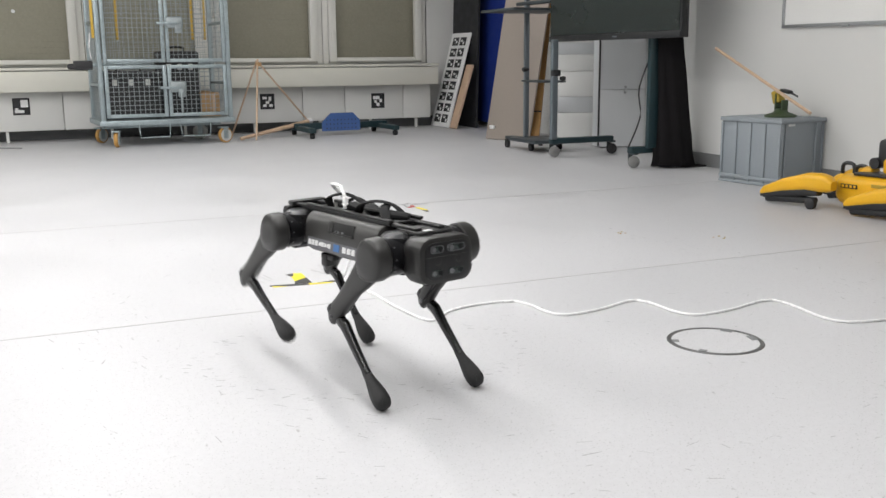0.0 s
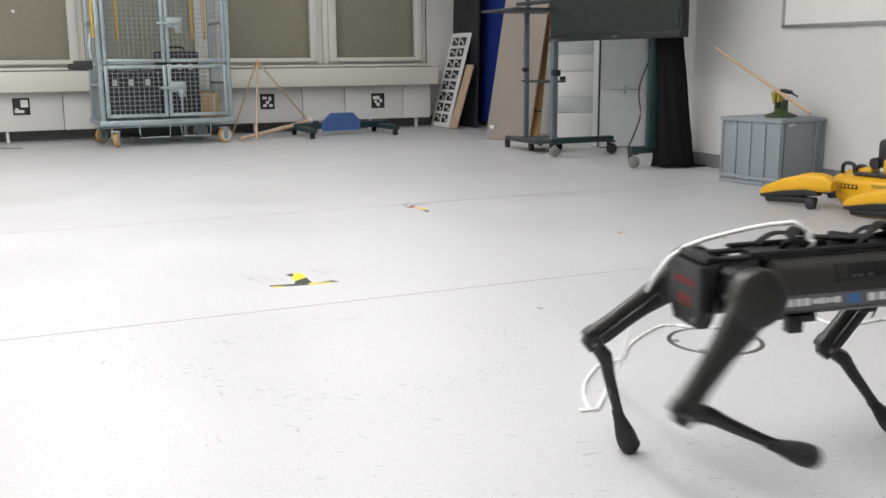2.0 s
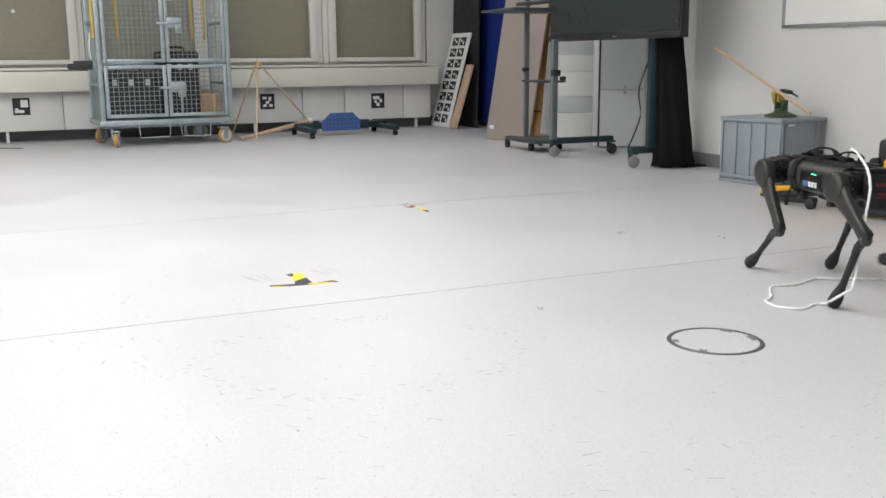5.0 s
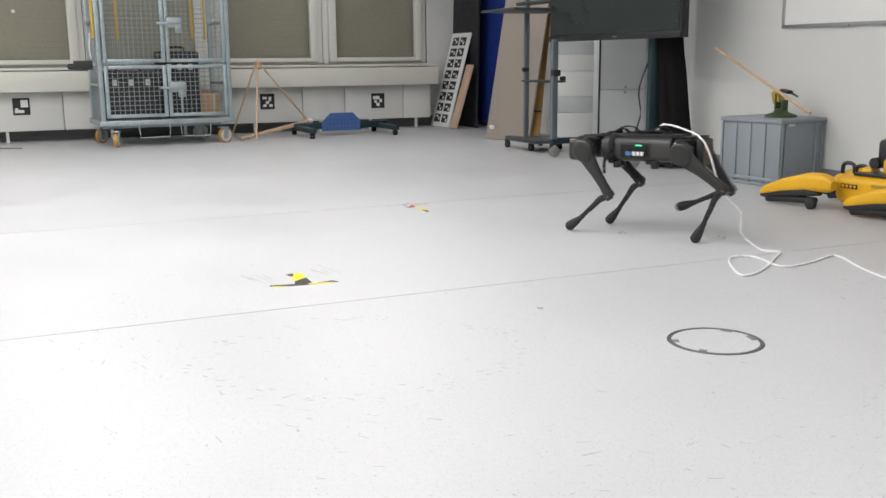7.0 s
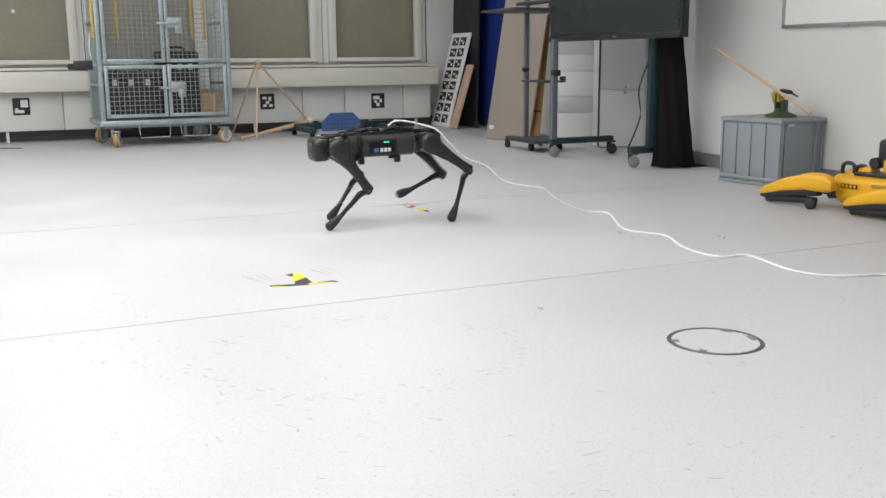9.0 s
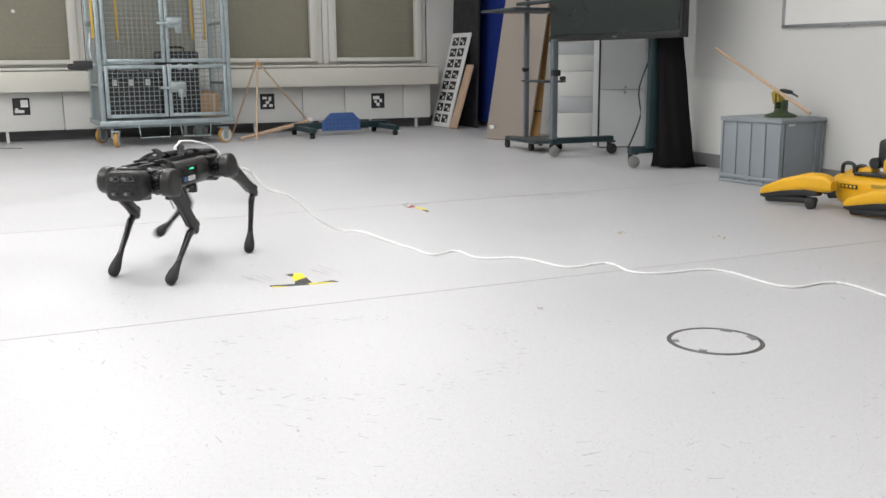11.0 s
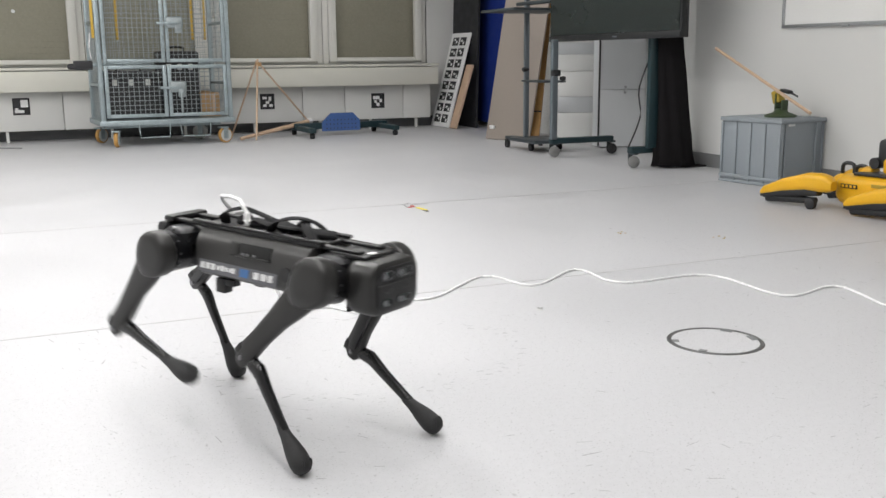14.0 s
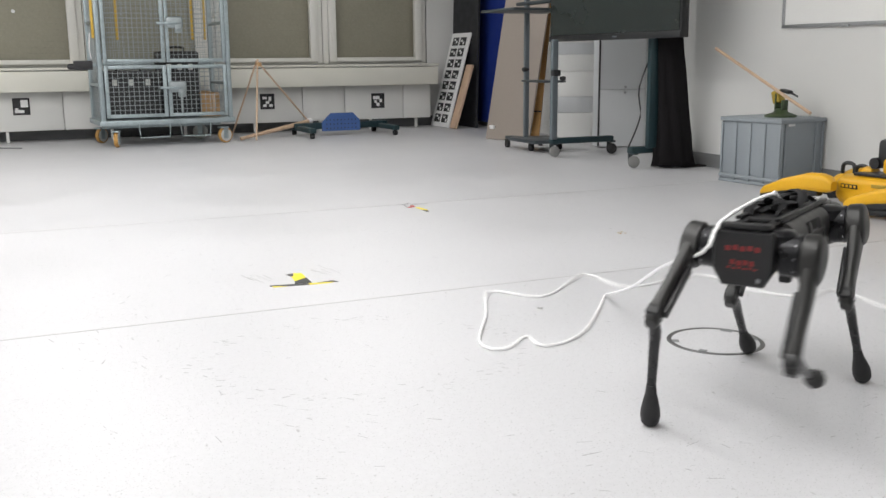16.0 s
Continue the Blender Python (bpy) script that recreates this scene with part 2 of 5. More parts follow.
# flat disc added for a small white dot of unknown kind
dot = thing("white_dot", "small round white disc on the olive shutter", "sticker", pose(0.062, 11.312, 1.349))
part("disc", turned(B(), (0, 0, 0), (0, -1, 0), [(0, 0.019), (0.002, 0.019)], 20), PAPER, dot)

# radiator cover and panels under the windows
cover = setting("radiator_cover", slab(slab(B(), (-0.15, 10.99, 0.625), (9.7, 0.38, 0.21), 0.008), (-0.15, 11.0, 0.752), (9.72, 0.42, 0.026), 0.006), CREAM,
                "cream enamelled radiator cover along the window wall")
edges = [-5.0, -3.7, -2.64, -1.6, -0.58, 0.46, 1.49, 2.01, 3.05, 3.56, 4.30, 4.66]
for a, b in zip(edges, edges[1:]):
    pnl = thing("wall_panel", "cream sheet panel under the radiator cover", "panel", pose((a + b) / 2, 10.97, 0), "panels under the windows")
    part("sheet", slab(B(), (0, 0, 0.318), (b - a - 0.008, 0.02, 0.40), 0.003), PANEL, pnl)
    part("foot", slab(B(), (b - a > 0.5 and -0.04 or 0.0, 0.03, 0.06), (0.03, 0.03, 0.12)), PANEL, pnl)


# ---- wall signs with plain square patterns ----
def marker(x, z, cells):
    s = thing("wall_sign", "black square sign with white blocks on a panel", "sign", pose(x, 10.956, z), "square signs")
    part("card", slab(B(), (0, 0, 0), (0.165, 0.004, 0.175)), INK, s)
    bm = B()
    for cx, cz, w, h in cells:
        slab(bm, (cx, -0.003, cz), (w, 0.003, h))
    part("pattern", bm, PAPER, s, "white blocks")


marker(0.055, 0.372, [(0.03, 0.03, 0.07, 0.075), (-0.02, -0.05, 0.09, 0.03), (-0.045, -0.03, 0.03, 0.03)])
marker(2.635, 0.358, [(-0.03, 0.04, 0.05, 0.03), (0.03, 0.03, 0.03, 0.05), (0.0, -0.01, 0.04, 0.03), (-0.03, -0.045, 0.04, 0.03), (0.04, -0.045, 0.04, 0.03)])
marker(3.975, 0.335, [(-0.02, 0.035, 0.08, 0.04), (0.035, 0.0, 0.03, 0.04), (-0.03, -0.01, 0.03, 0.03), (0.0, -0.045, 0.04, 0.04)])


# ---- roll cage ----
def caster(parent, x, y, turn, tyre, r=0.078):
    c = part("caster", slab(slab(slab(B(), (0, 0, 0.155), (0.09, 0.08, 0.014), 0.003), (0.012, -0.027, 0.10), (0.05, 0.006, 0.11)), (0.012, 0.027, 0.10), (0.05, 0.006, 0.11)),
             GALV, parent, "", pose(x, y, 0, 0, 0, turn))
    part("tyre", turned(B(), (0.02, -0.019, r), (0, 1, 0), [(0, r * 0.7), (0, r * 0.93), (0.006, r), (0.032, r), (0.038, r * 0.93), (0.038, r * 0.7)], 20), tyre, c, "worn tyre")
    part("hub", turned(B(), (0.02, -0.022, r), (0, 1, 0), [(0, 0.012), (0, r * 0.8), (0.044, r * 0.8), (0.044, 0.012)], 16), GREY_WHEEL, c)


def lattice(x0, x1, z0, z1, step, y, r, axis="x"):
    bm = B()
    n = round((x1 - x0) / step)
    for i in range(1, n):
        u = x0 + (x1 - x0) * i / n
        slab(bm, (u, y, (z0 + z1) / 2) if axis == "x" else (y, u, (z0 + z1) / 2), (r, r, z1 - z0))
    n = round((z1 - z0) / step)
    for i in range(1, n):
        z = z0 + (z1 - z0) * i / n
        slab(bm, ((x0 + x1) / 2, y + r * 0.9, z) if axis == "x" else (y + r * 0.9, (x0 + x1) / 2, z), (x1 - x0, r, r) if axis == "x" else (r, x1 - x0, r))
    return bm


cage = thing("roll_cage", "galvanised mesh roll cage on castors with closed doors", "roll cage", pose(0.745, 9.80, 0, 0, 0, 3.0))
CW, CD, CH = 1.27, 0.74, 1.85
for x in (0.02, CW - 0.02):
    for y in (0.02, CD - 0.02):
        part("post", slab(B(), (x, y, 0.22 + (CH - 0.22) / 2), (0.045, 0.045, CH - 0.22), 0.006), GALV, cage)
part("deck", slab(slab(B(), (CW / 2, CD / 2, 0.235), (CW + 0.04, CD + 0.02, 0.05), 0.006), (CW / 2, CD / 2, 0.19), (CW - 0.1, 0.12, 0.05), 0.004), GALV, cage)
for z in (0.795, CH - 0.02):
    part("rail", slab(B(), (CW / 2, CD - 0.02, z), (CW - 0.06, 0.03, 0.03), 0.004), GALV, cage)
for x in (0.02, CW - 0.02):
    for z in (0.6, 1.2, CH - 0.02):
        part("rail", slab(B(), (x, CD / 2, z), (0.03, CD - 0.09, 0.03), 0.004), GALV, cage)
for z0, z1 in ((0.285, 0.785), (0.81, CH - 0.04)):
    for x0, x1 in ((0.05, 0.63), (0.64, CW - 0.05)):
        bm = B()
        for x in (x0 + 0.0175, x1 - 0.0175):
            slab(bm, (x, -0.012, (z0 + z1) / 2), (0.035, 0.028, z1 - z0), 0.005)
        for z in (z0 + 0.0175, z1 - 0.0175):
            slab(bm, ((x0 + x1) / 2, -0.012, z), (x1 - x0 - 0.07, 0.026, 0.035), 0.005)
        door = part("door", bm, GALV, cage)
        part("wire_mesh", lattice(x0 + 0.03, x1 - 0.03, z0 + 0.03, z1 - 0.03, 0.046 if z0 < 0.5 else 0.042, -0.012, 0.0046 if z0 < 0.5 else 0.0034), WIRE, door, "welded wire mesh", None, 0)
for name, axis, y in (("back_mesh", "x", CD - 0.02), ("side_mesh", "y", 0.02), ("side_mesh", "y", CW - 0.02)):
    part(name, lattice(0.05, (CW if axis == "x" else CD) - 0.05, 0.26, CH - 0.04, 0.05, y, 0.0046, axis), WIRE, cage, "", None, 0)
for zc, drop in ((1.17, 0.0), (0.555, 0.13)):
    lock = part("latch_plate", slab(slab(B(), (0.73, -0.04, zc + 0.02), (0.16, 0.012, 0.11), 0.02), (0.765, -0.042, zc - 0.04), (0.07, 0.012, 0.09), 0.012), WIRE, cage, "pale steel latch plate")
    part("bolt", slab(B(), (0.66, -0.05, zc + 0.01), (0.20, 0.016, 0.026), 0.004), GALV, lock)
    if drop:
        part("handle", slab(B(), (0.76, -0.05, zc - drop), (0.022, 0.014, 0.2), 0.005), WIRE, lock)
for x in (0.0, 0.30, 1.06, 1.19):
    part("strap_bar", slab(B(), (x - 0.02 if x < 0.1 else x, 0.02 if x < 0.1 else CD - 0.05, 1.35), (0.025, 0.02, 0.62), 0.005), YELLOW_BAR, cage, "yellow plastic bar")
for x0 in (0.34, 0.74):
    part("bumper_loop", tube(B(), [(x0, -0.01, 0.22), (x0 + 0.01, -0.02, 0.09), (x0 + 0.29, -0.02, 0.09), (x0 + 0.3, -0.01, 0.22)], 0.006, 6), GALV, cage)
for x, y, a, ty in ((0.13, 0.05, 70, ORANGE_TYRE), (1.18, 0.06, 20, ORANGE_TYRE), (0.06, 0.66, 40, ORANGE_TYRE), (1.10, 0.66, 150, GREY_WHEEL)):
    caster(cage, x, y, a, ty)


def case(name, label, cat, x, y, z, w, d, h, material, lid=True, bevel=0.02):
    c = thing(name, label, cat, pose(x, y, z))
    part("body", slab(B(), (0, 0, h * 0.4), (w, d, h * 0.8), bevel), material, c)
    part("lid", slab(B(), (0, 0, h * 0.895), (w + 0.01, d + 0.01, h * 0.2), bevel), material, c)
    if lid:
        part("handle", tube(B(), smooth([(-w * 0.2, 0, h), (-w * 0.17, 0, h + 0.035), (w * 0.17, 0, h + 0.035), (w * 0.2, 0, h)]), 0.012, 8), RUBBER, c)
        for sx in (-0.28, 0.0, 0.28):
            part("catch", slab(B(), (sx * w, -d / 2 - 0.008, h * 0.76), (0.045, 0.016, 0.06), 0.004), GREY_WHEEL, c, "grey catch")
    return c


case("equipment_case", "black plastic equipment case inside the roll cage", "case", 1.06, 10.20, 0.262, 0.56, 0.42, 0.47, BLACK_CASE)
case("tool_case", "tall black case beside a cardboard box", "case", 1.545, 10.28, 0.262, 0.38, 0.40, 0.66, BLACK_CASE)
cb = thing("cardboard_box", "brown cardboard box taped shut in the roll cage", "box", pose(1.83, 10.22, 0.262, 0, 0, 6))
part("carton", slab(B(), (0, 0, 0.12), (0.19, 0.26, 0.24), 0.003), CARD, cb)
part("flap", slab(B(), (-0.03, 0, 0.252), (0.12, 0.25, 0.004), 0, pose(0, 0, 0, 0, -8, 0)), CARD, cb)
part("tape_strip", slab(B(), (0.03, -0.131, 0.12), (0.03, 0.002, 0.2)), PINE, cb)

dev = thing("camera_bracket", "small black camera on a bracket at the roll cage", "camera", pose(0.58, 9.86, 0.79))
part("housing", slab(B(), (0.04, 0, 0), (0.17, 0.08, 0.085), 0.01), BLACK_CASE, dev)
part("lens_tube", turned(B(), (-0.04, 0, -0.012), (-1, 0, 0), [(0, 0.03), (0.05, 0.026), (0.06, 0.018)], 14), RUBBER, dev)
part("clamp", slab(B(), (0.135, 0.0, 0.0), (0.05, 0.05, 0.03), 0.004), GALV, dev)
part("white_cord", tube(B(), smooth([(0.12, 0.03, 0.06), (0.11, 0.04, 0.16), (0.12, 0.03, 0.30)]), 0.006, 6), PAPER, dev)

# ---- wooden tripod frame ----
tri = thing("stick_frame", "loose tripod of thin pine sticks", "stick frame", pose(0, 0, 0))
for a, b, r in (((2.34, 10.1, 0.83), (2.10, 10.42, 0.012), 0.009), ((2.345, 10.1, 0.83), (2.25, 9.9, 0.012), 0.010), ((2.35, 10.1, 0.80), (3.02, 10.6, 0.13), 0.009)):
    part("stick", rod(B(), a, b, r, r, 6), PINE, tri)
part("stick", rod(B(), (2.12, 10.05, 0.02), (3.0, 10.5, 0.15), 0.018, 0.026, 8), PINE, tri, "thicker pine stick lying on the floor")
part("binding", rod(B(), (2.355, 10.1, 0.76), (2.355, 10.1, 0.80), 0.03, 0.03, 10), CARD, tri)
part("end_cap", turned(B(), (2.97, 10.485, 0.146), (0.88, 0.45, 0.13), [(0, 0.032), (0.05, 0.032)], 12), PAPER, tri, "white end cap")

# ---- low steel beam ----
beam = thing("floor_beam", "dark teal low steel stand with a blue plate", "steel stand", pose(3.28, 10.3, 0, 0, 0, 2))
part("beam", slab(B(), (0.05, 0.1, 0.10), (1.1, 0.08, 0.07), 0.006), TEAL, beam)
for x in (-0.45, 0.5):
    leg = part("cross_foot", slab(B(), (x, -0.08, 0.085), (0.07, 0.72, 0.05), 0.008), TEAL, beam)
    for y in (-0.40, 0.24):
        part("castor", turned(B(), (x - 0.02, y, 0.03), (1, 0, 0), [(0, 0.028), (0.04, 0.028)], 12), RUBBER, leg)
bm = B()
prof = [(-0.22, 0.05), (0.22, 0.05), (0.22, 0.16), (0.14, 0.245), (-0.12, 0.245), (-0.22, 0.15)]
loft(bm, [[Vector((x, -0.06, z)) for x, z in prof], [Vector((x, -0.035, z)) for x, z in prof]])
plate = part("plate", bm, BLUE_STEEL, beam, "blue perforated plate", None, 20)
bm = B()
for i in range(9):
    for j in range(3):
        turned(bm, (-0.17 + 0.042 * i, -0.0605, 0.08 + 0.045 * j), (0, -1, 0), [(0, 0.007), (0.0012, 0.007)], 8)
part("hole", bm, DARK, plate)

# ---- boards leaning in the corner ----
def leaning(name, label, p0, p1, q0, thick, material, cat="board"):
    """A board with bottom corners p0, p1 and a top corner q0 above p0."""
    p0, p1, q0 = Vector(p0), Vector(p1), Vector(q0)
    u, v = (p1 - p0), (q0 - p0)
    v = v - u * (v.dot(u) / u.dot(u))
    n = u.cross(v).normalized()
    if n.x > 0:
        n = -n
    ob = thing(name, label, cat, Matrix.Translation(p0))
    bm = B()
    ring = [Vector((0, 0, 0)), u, u + v, v]
    loft(bm, [ring, [p + n * thick for p in ring]])
    bmesh.ops.bevel(bm, geom=bm.edges[:], offset=0.003, segments=1, affect="EDGES")
    part("panel", bm, material, ob, "", None, 30)
    return ob, u, v, n


pb, u, v, n = leaning("pattern_board", "white board with dark squares leaning on the wall", (4.76, 11.15, 0), (4.76, 10.62, 0), (5.07, 11.12, 1.12), 0.02, PAPER)
rb = random.Random(5)
for i in range(8):
    for j in range(2):
        c = u * (0.30 + 0.40 * j) + v * (0.09 + 0.117 * i) + n * 0.0215
        cell = B()
        for k in range(3):
            o = u * (0, -0.05, 0.07)[k] + v * (0, 0.012, -0.012)[k] + (u * rb.uniform(-0.03, 0.03) + v * rb.uniform(-0.008, 0.008)) * (k > 0)
            a, b = u * (0.16, 0.05, 0.04)[k], v * (0.043, 0.010, 0.014)[k]
            ring = [c + o - a - b, c + o + a - b, c + o + a + b, c + o - a + b]
            ring = [p + n * 0.0016 * (k > 0) for p in ring]
            loft(cell, [ring, [p + n * 0.001 for p in ring]])
            if k == 0:
                dark = part("square", cell, INK, pb, "", None, 0)
            else:
                part("pattern", cell, PAPER, dark, "", None, 0)
            cell = B()
cell.free()
leaning("plank", "pale pine plank leaning beside the board", (4.76, 10.56, 0), (4.76, 10.40, 0), (4.99, 10.56, 0.74), 0.03, PINE, "plank")
leaning("charcoal_panel", "tall charcoal panel leaning in the corner", (5.07, 11.18, 0), (5.06, 10.45, 0), (5.12, 11.18, 2.0), 0.03, CHAR, "panel")
leaning("blue_panel", "dark blue felt partition panel by the wall", (5.25, 10.95, 0.06), (5.24, 9.5, 0.06), (5.29, 10.95, 1.9), 0.03, BLUE, "panel")
bb, u, v, n = leaning("beige_panel", "large beige board leaning against the wall", (4.45, 8.98, 0), (4.66, 8.44, 0), (4.76, 9.16, 1.62), 0.022, BEIGE)
part("tape_strip", slab(B(), tuple(u * 0.12 + v * 0.075 + n * 0.026), (0.02, 0.09, 0.035)), PAPER, bb, "white tape strip")
ob_, u, v, n = leaning("plywood_board", "narrow orange-brown plywood board leaning on the wall", (4.704, 8.538, 0.000), (4.778, 8.464, 0.000), (5.089, 8.927, 1.626), 0.03, OAK)
part("band", slab(B(), (0, 0, 0), (0.112, 0.008, 0.014), 0.002, Matrix.Translation(u * 0.5 + v * 0.175 + n * 0.033) @ u.to_track_quat("X", "Z").to_matrix().to_4x4()), DARK, ob_, "narrow dark band across the board")

# ---- cabinets in the recess ----
cab = thing("white_cabinet", "white cabinet with grey bands across its front", "cabinet", pose(4.995, 8.08, 0, 0, 0, -22))
part("carcass", slab(B(), (0, 0.15, 0.8), (0.42, 0.28, 1.6), 0.004), WHITE_LAM, cab)
for z0, z1, mm in ((0.04, 0.296, WHITE_LAM), (0.296, 0.452, GREY_DOOR), (0.452, 0.691, WHITE_LAM), (0.691, 0.85, WHITE_LAM), (0.85, 0.965, GREY_DOOR), (0.965, 1.55, WHITE_LAM)):
    part("front_band", slab(B(), (0, 0.0, (z0 + z1) / 2), (0.422, 0.018, z1 - z0 - 0.003), 0.002), mm, cab)
cab = thing("grey_cabinet", "light grey two-door cabinet behind the screen", "cabinet", pose(5.06, 7.5, 0, 0, 0, -18))
part("carcass", slab(B(), (0.04, 0.14, 0.61), (0.42, 0.24, 1.2), 0.004), GREY_DOOR, cab)
for z0, z1 in ((0.012, 0.53), (0.538, 1.21)):
    door = part("door", slab(B(), (0.04, 0.01, (z0 + z1) / 2), (0.422, 0.02, z1 - z0), 0.003), GREY_DOOR, cab)
    part("knob", turned(B(), (0.06, 0, 0.555 if z0 > 0.5 else 0.505), (0, -1, 0), [(0, 0.01), (0.015, 0.012)], 10), ALU, door)
# dark strip paints in the shaded gap at the cabinet's left edge
part("gap_strip", slab(B(), (-0.178, 0.01, 0.62), (0.012, 0.024, 1.2)), DARK, cab)

# ---- rack on castors ----
rack = thing("trolley_stand", "grey trolley stand with a tray and a shelf", "trolley", pose(4.245, 7.75, 0))
for x, y in ((0.02, 0.05),):
    post = part("post", slab(B(), (x, y, 0.78), (0.044, 0.036, 1.36), 0.006), SLATE, rack)
    part("clamp_knob", turned(B(), (x - 0.03, y - 0.02, 0.72), (-1, -0.4, 0), [(-0.05, 0.016), (0.012, 0.02), (0.022, 0.016)], 12), RUBBER, post)
part("shelf", slab(B(), (0.1, -0.12, 0.617), (0.22, 0.42, 0.018), 0.004), DARK_STEEL, rack)
part("tray", slab(B(), (-0.05, -0.1, 1.23), (0.62, 0.62, 0.022), 0.004), DARK_STEEL, rack)
part("tray_arm", slab(B(), (0.02, -0.1, 1.30), (0.05, 0.62, 0.03), 0.004), DARK_STEEL, rack)
base = part("base", slab(slab(B(), (0.08, -0.12, 0.095), (0.40, 0.5, 0.03), 0.006), (-0.02, 0.12, 0.095), (0.09, 0.36, 0.028), 0.006), DARK_STEEL, rack)
for x, y in ((-0.06, 0.26), (-0.04, -0.16), (0.25, -0.16), (0.28, 0.24)):
    part("castor", slab(turned(B(), (x - 0.014, y, 0.035), (1, 0, 0.0), [(0, 0.032), (0.028, 0.032)], 14), (x, y, 0.066), (0.04, 0.04, 0.03), 0.004), RUBBER, base)

# ---- television on its stand ----
stand = thing("screen_stand", "dark mobile screen stand with white castors", "stand", pose(4.2, 6.5, 0))
for y, x0, x1, px in ((0.53, -0.11, 0.50, -0.095), (-0.46, 0.0, 0.52, 0.16)):
    arm = part("foot_arm", slab(B(), ((x0 + x1) / 2, y + 0.02, 0.135), (x1 - x0, 0.07, 0.05), 0.01), TEAL, stand)
    part("post", slab(B(), (px, y + (0.0 if y > 0 else -0.03), 0.56 if y > 0 else 0.70), (0.055 if y > 0 else 0.09, 0.045, 0.82 if y > 0 else 1.1), 0.008), TEAL if y < 0 else SLATE, stand)
    for x in (x0 + 0.02, x1 - 0.02):
        wheel = part("castor", slab(slab(B(), (x + 0.02, y + 0.02, 0.11), (0.05, 0.05, 0.02), 0.004), (x + 0.012, y + 0.055, 0.075), (0.04, 0.008, 0.08), 0.003), DARK_STEEL, arm)
        part("wheel", turned(B(), (x, y - 0.025, 0.05), (0.15, 1, 0), [(0, 0.02), (0.004, 0.024), (0.004, 0.036), (0.008, 0.045), (0.028, 0.045), (0.032, 0.036), (0.032, 0.02)], 18), DULL_WHEEL if x < 0.2 else RUBBER, wheel, "off-white wheel" if x < 0.2 else "")
part("clamp_block", slab(B(), (-0.098, 0.50, 0.70), (0.07, 0.05, 0.05), 0.006), RUBBER, stand, "black clamp block")
part("clamp_knob", turned(B(), (-0.05, 0.50, 0.655), (0.3, -1, 0), [(0, 0.014), (0.03, 0.02), (0.045, 0.016)], 12), RUBBER, stand)
part("cross_bar", slab(B(), (0.13, 0.03, 1.10), (0.05, 1.0, 0.07), 0.006), DARK_STEEL, stand)
part("power_cord", tube(B(), smooth([(0.20, -0.44, 0.9), (0.10, -0.40, 0.6), (0.13, -0.38, 0.38), (0.02, -0.40, 0.16)]), 0.006, 6), RUBBER, stand)
tv = thing("television", "large dark flat screen, switched off", "television", pose(4.2, 6.385, 0.955))
part("casing", slab(B(), (0.035, 0, 0.53), (0.065, 1.78, 1.06), 0.008), BEZEL, tv)
part("screen", slab(B(), (-0.001, 0, 0.545), (0.004, 1.74, 0.99)), SCREEN, tv, "matt dark screen")
part("bottom_trim", slab(B(), (-0.004, 0, 0.022), (0.008, 1.775, 0.044), 0.002), BEZEL, tv)
part("logo_bar", slab(B(), (-0.009, -0.1, 0.022), (0.001, 0.06, 0.01)), SLATE, tv)
part("cord", tube(B(), smooth([(0.05, -0.88, 0.35), (0.03, -0.91, 0.22), (0.05, -0.89, 0.1), (0.06, -0.84, 0.0)]), 0.006, 6), RUBBER, tv)

# black cloth hanging behind the stand down to the floor
cloth = thing("black_cloth", "black cloth hanging to the floor in loose folds", "cloth", pose(4.55, 5.98, 0))
bm = B()
rc = random.Random(3)
rows_ = []
for i in range(15):
    z = 0.012 + 0.99 * i / 14
    spread = 1.0 - 0.33 * (i / 14) ** 0.8 + (0.06 if i == 0 else 0)
    ring = []
    for k in range(40):
        a = 2 * math.pi * k / 40
        f = 1 + 0.10 * math.sin(7 * a + 0.15 * i) + 0.05 * math.sin(11 * a + 0.4 * i) + rc.uniform(-0.015, 0.015)
        ring.append(Vector((-0.075 * i / 14 + 0.165 * spread * f * math.cos(a), 0.012 * i / 14 + 0.10 * spread * f * math.sin(a), z)))
    rows_.append(ring)
part("drape", loft(bm, rows_), CLOTH, cloth, "", None, 180)
part("hem", slab(B(), (0.14, -0.05, 0.006), (0.22, 0.10, 0.012), 0.004), CLOTH, cloth)

# ---- grey crate ----
crate = thing("plastic_crate", "grey plastic stacking crate with a closed lid", "crate", pose(4.371, 4.676, 0, 0, 0, 7))
X, Y, Z = 0.42, 0.50, 0.415
part("body", slab(B(), (X / 2, Y / 2, Z / 2 + 0.002), (X - 0.02, Y - 0.02, Z - 0.01), 0.006), CRATE, crate)
for i in range(5):
    y = 0.012 + (Y - 0.024) * i / 4
    part("rib", slab(B(), (0.007, y, Z / 2), (0.014, 0.016, Z - 0.03), 0.003), CRATE, crate)
for x in (0.02, 0.05, X - 0.08, X - 0.015):
    part("rib", slab(B(), (x, 0.006, Z / 2), (0.014, 0.014, Z - 0.03), 0.003), CRATE, crate)
part("foot_rim", slab(B(), (X / 2, Y / 2, 0.045), (X + 0.004, Y + 0.004, 0.022), 0.004), CRATE, crate)
part("foot_rim", slab(B(), (X / 2, Y / 2, 0.010), (X + 0.002, Y + 0.002, 0.018), 0.004), CRATE, crate)
lid = part("lid", slab(B(), (X / 2, Y / 2, Z + 0.003), (X + 0.008, Y + 0.008, 0.026), 0.005), CRATE, crate)
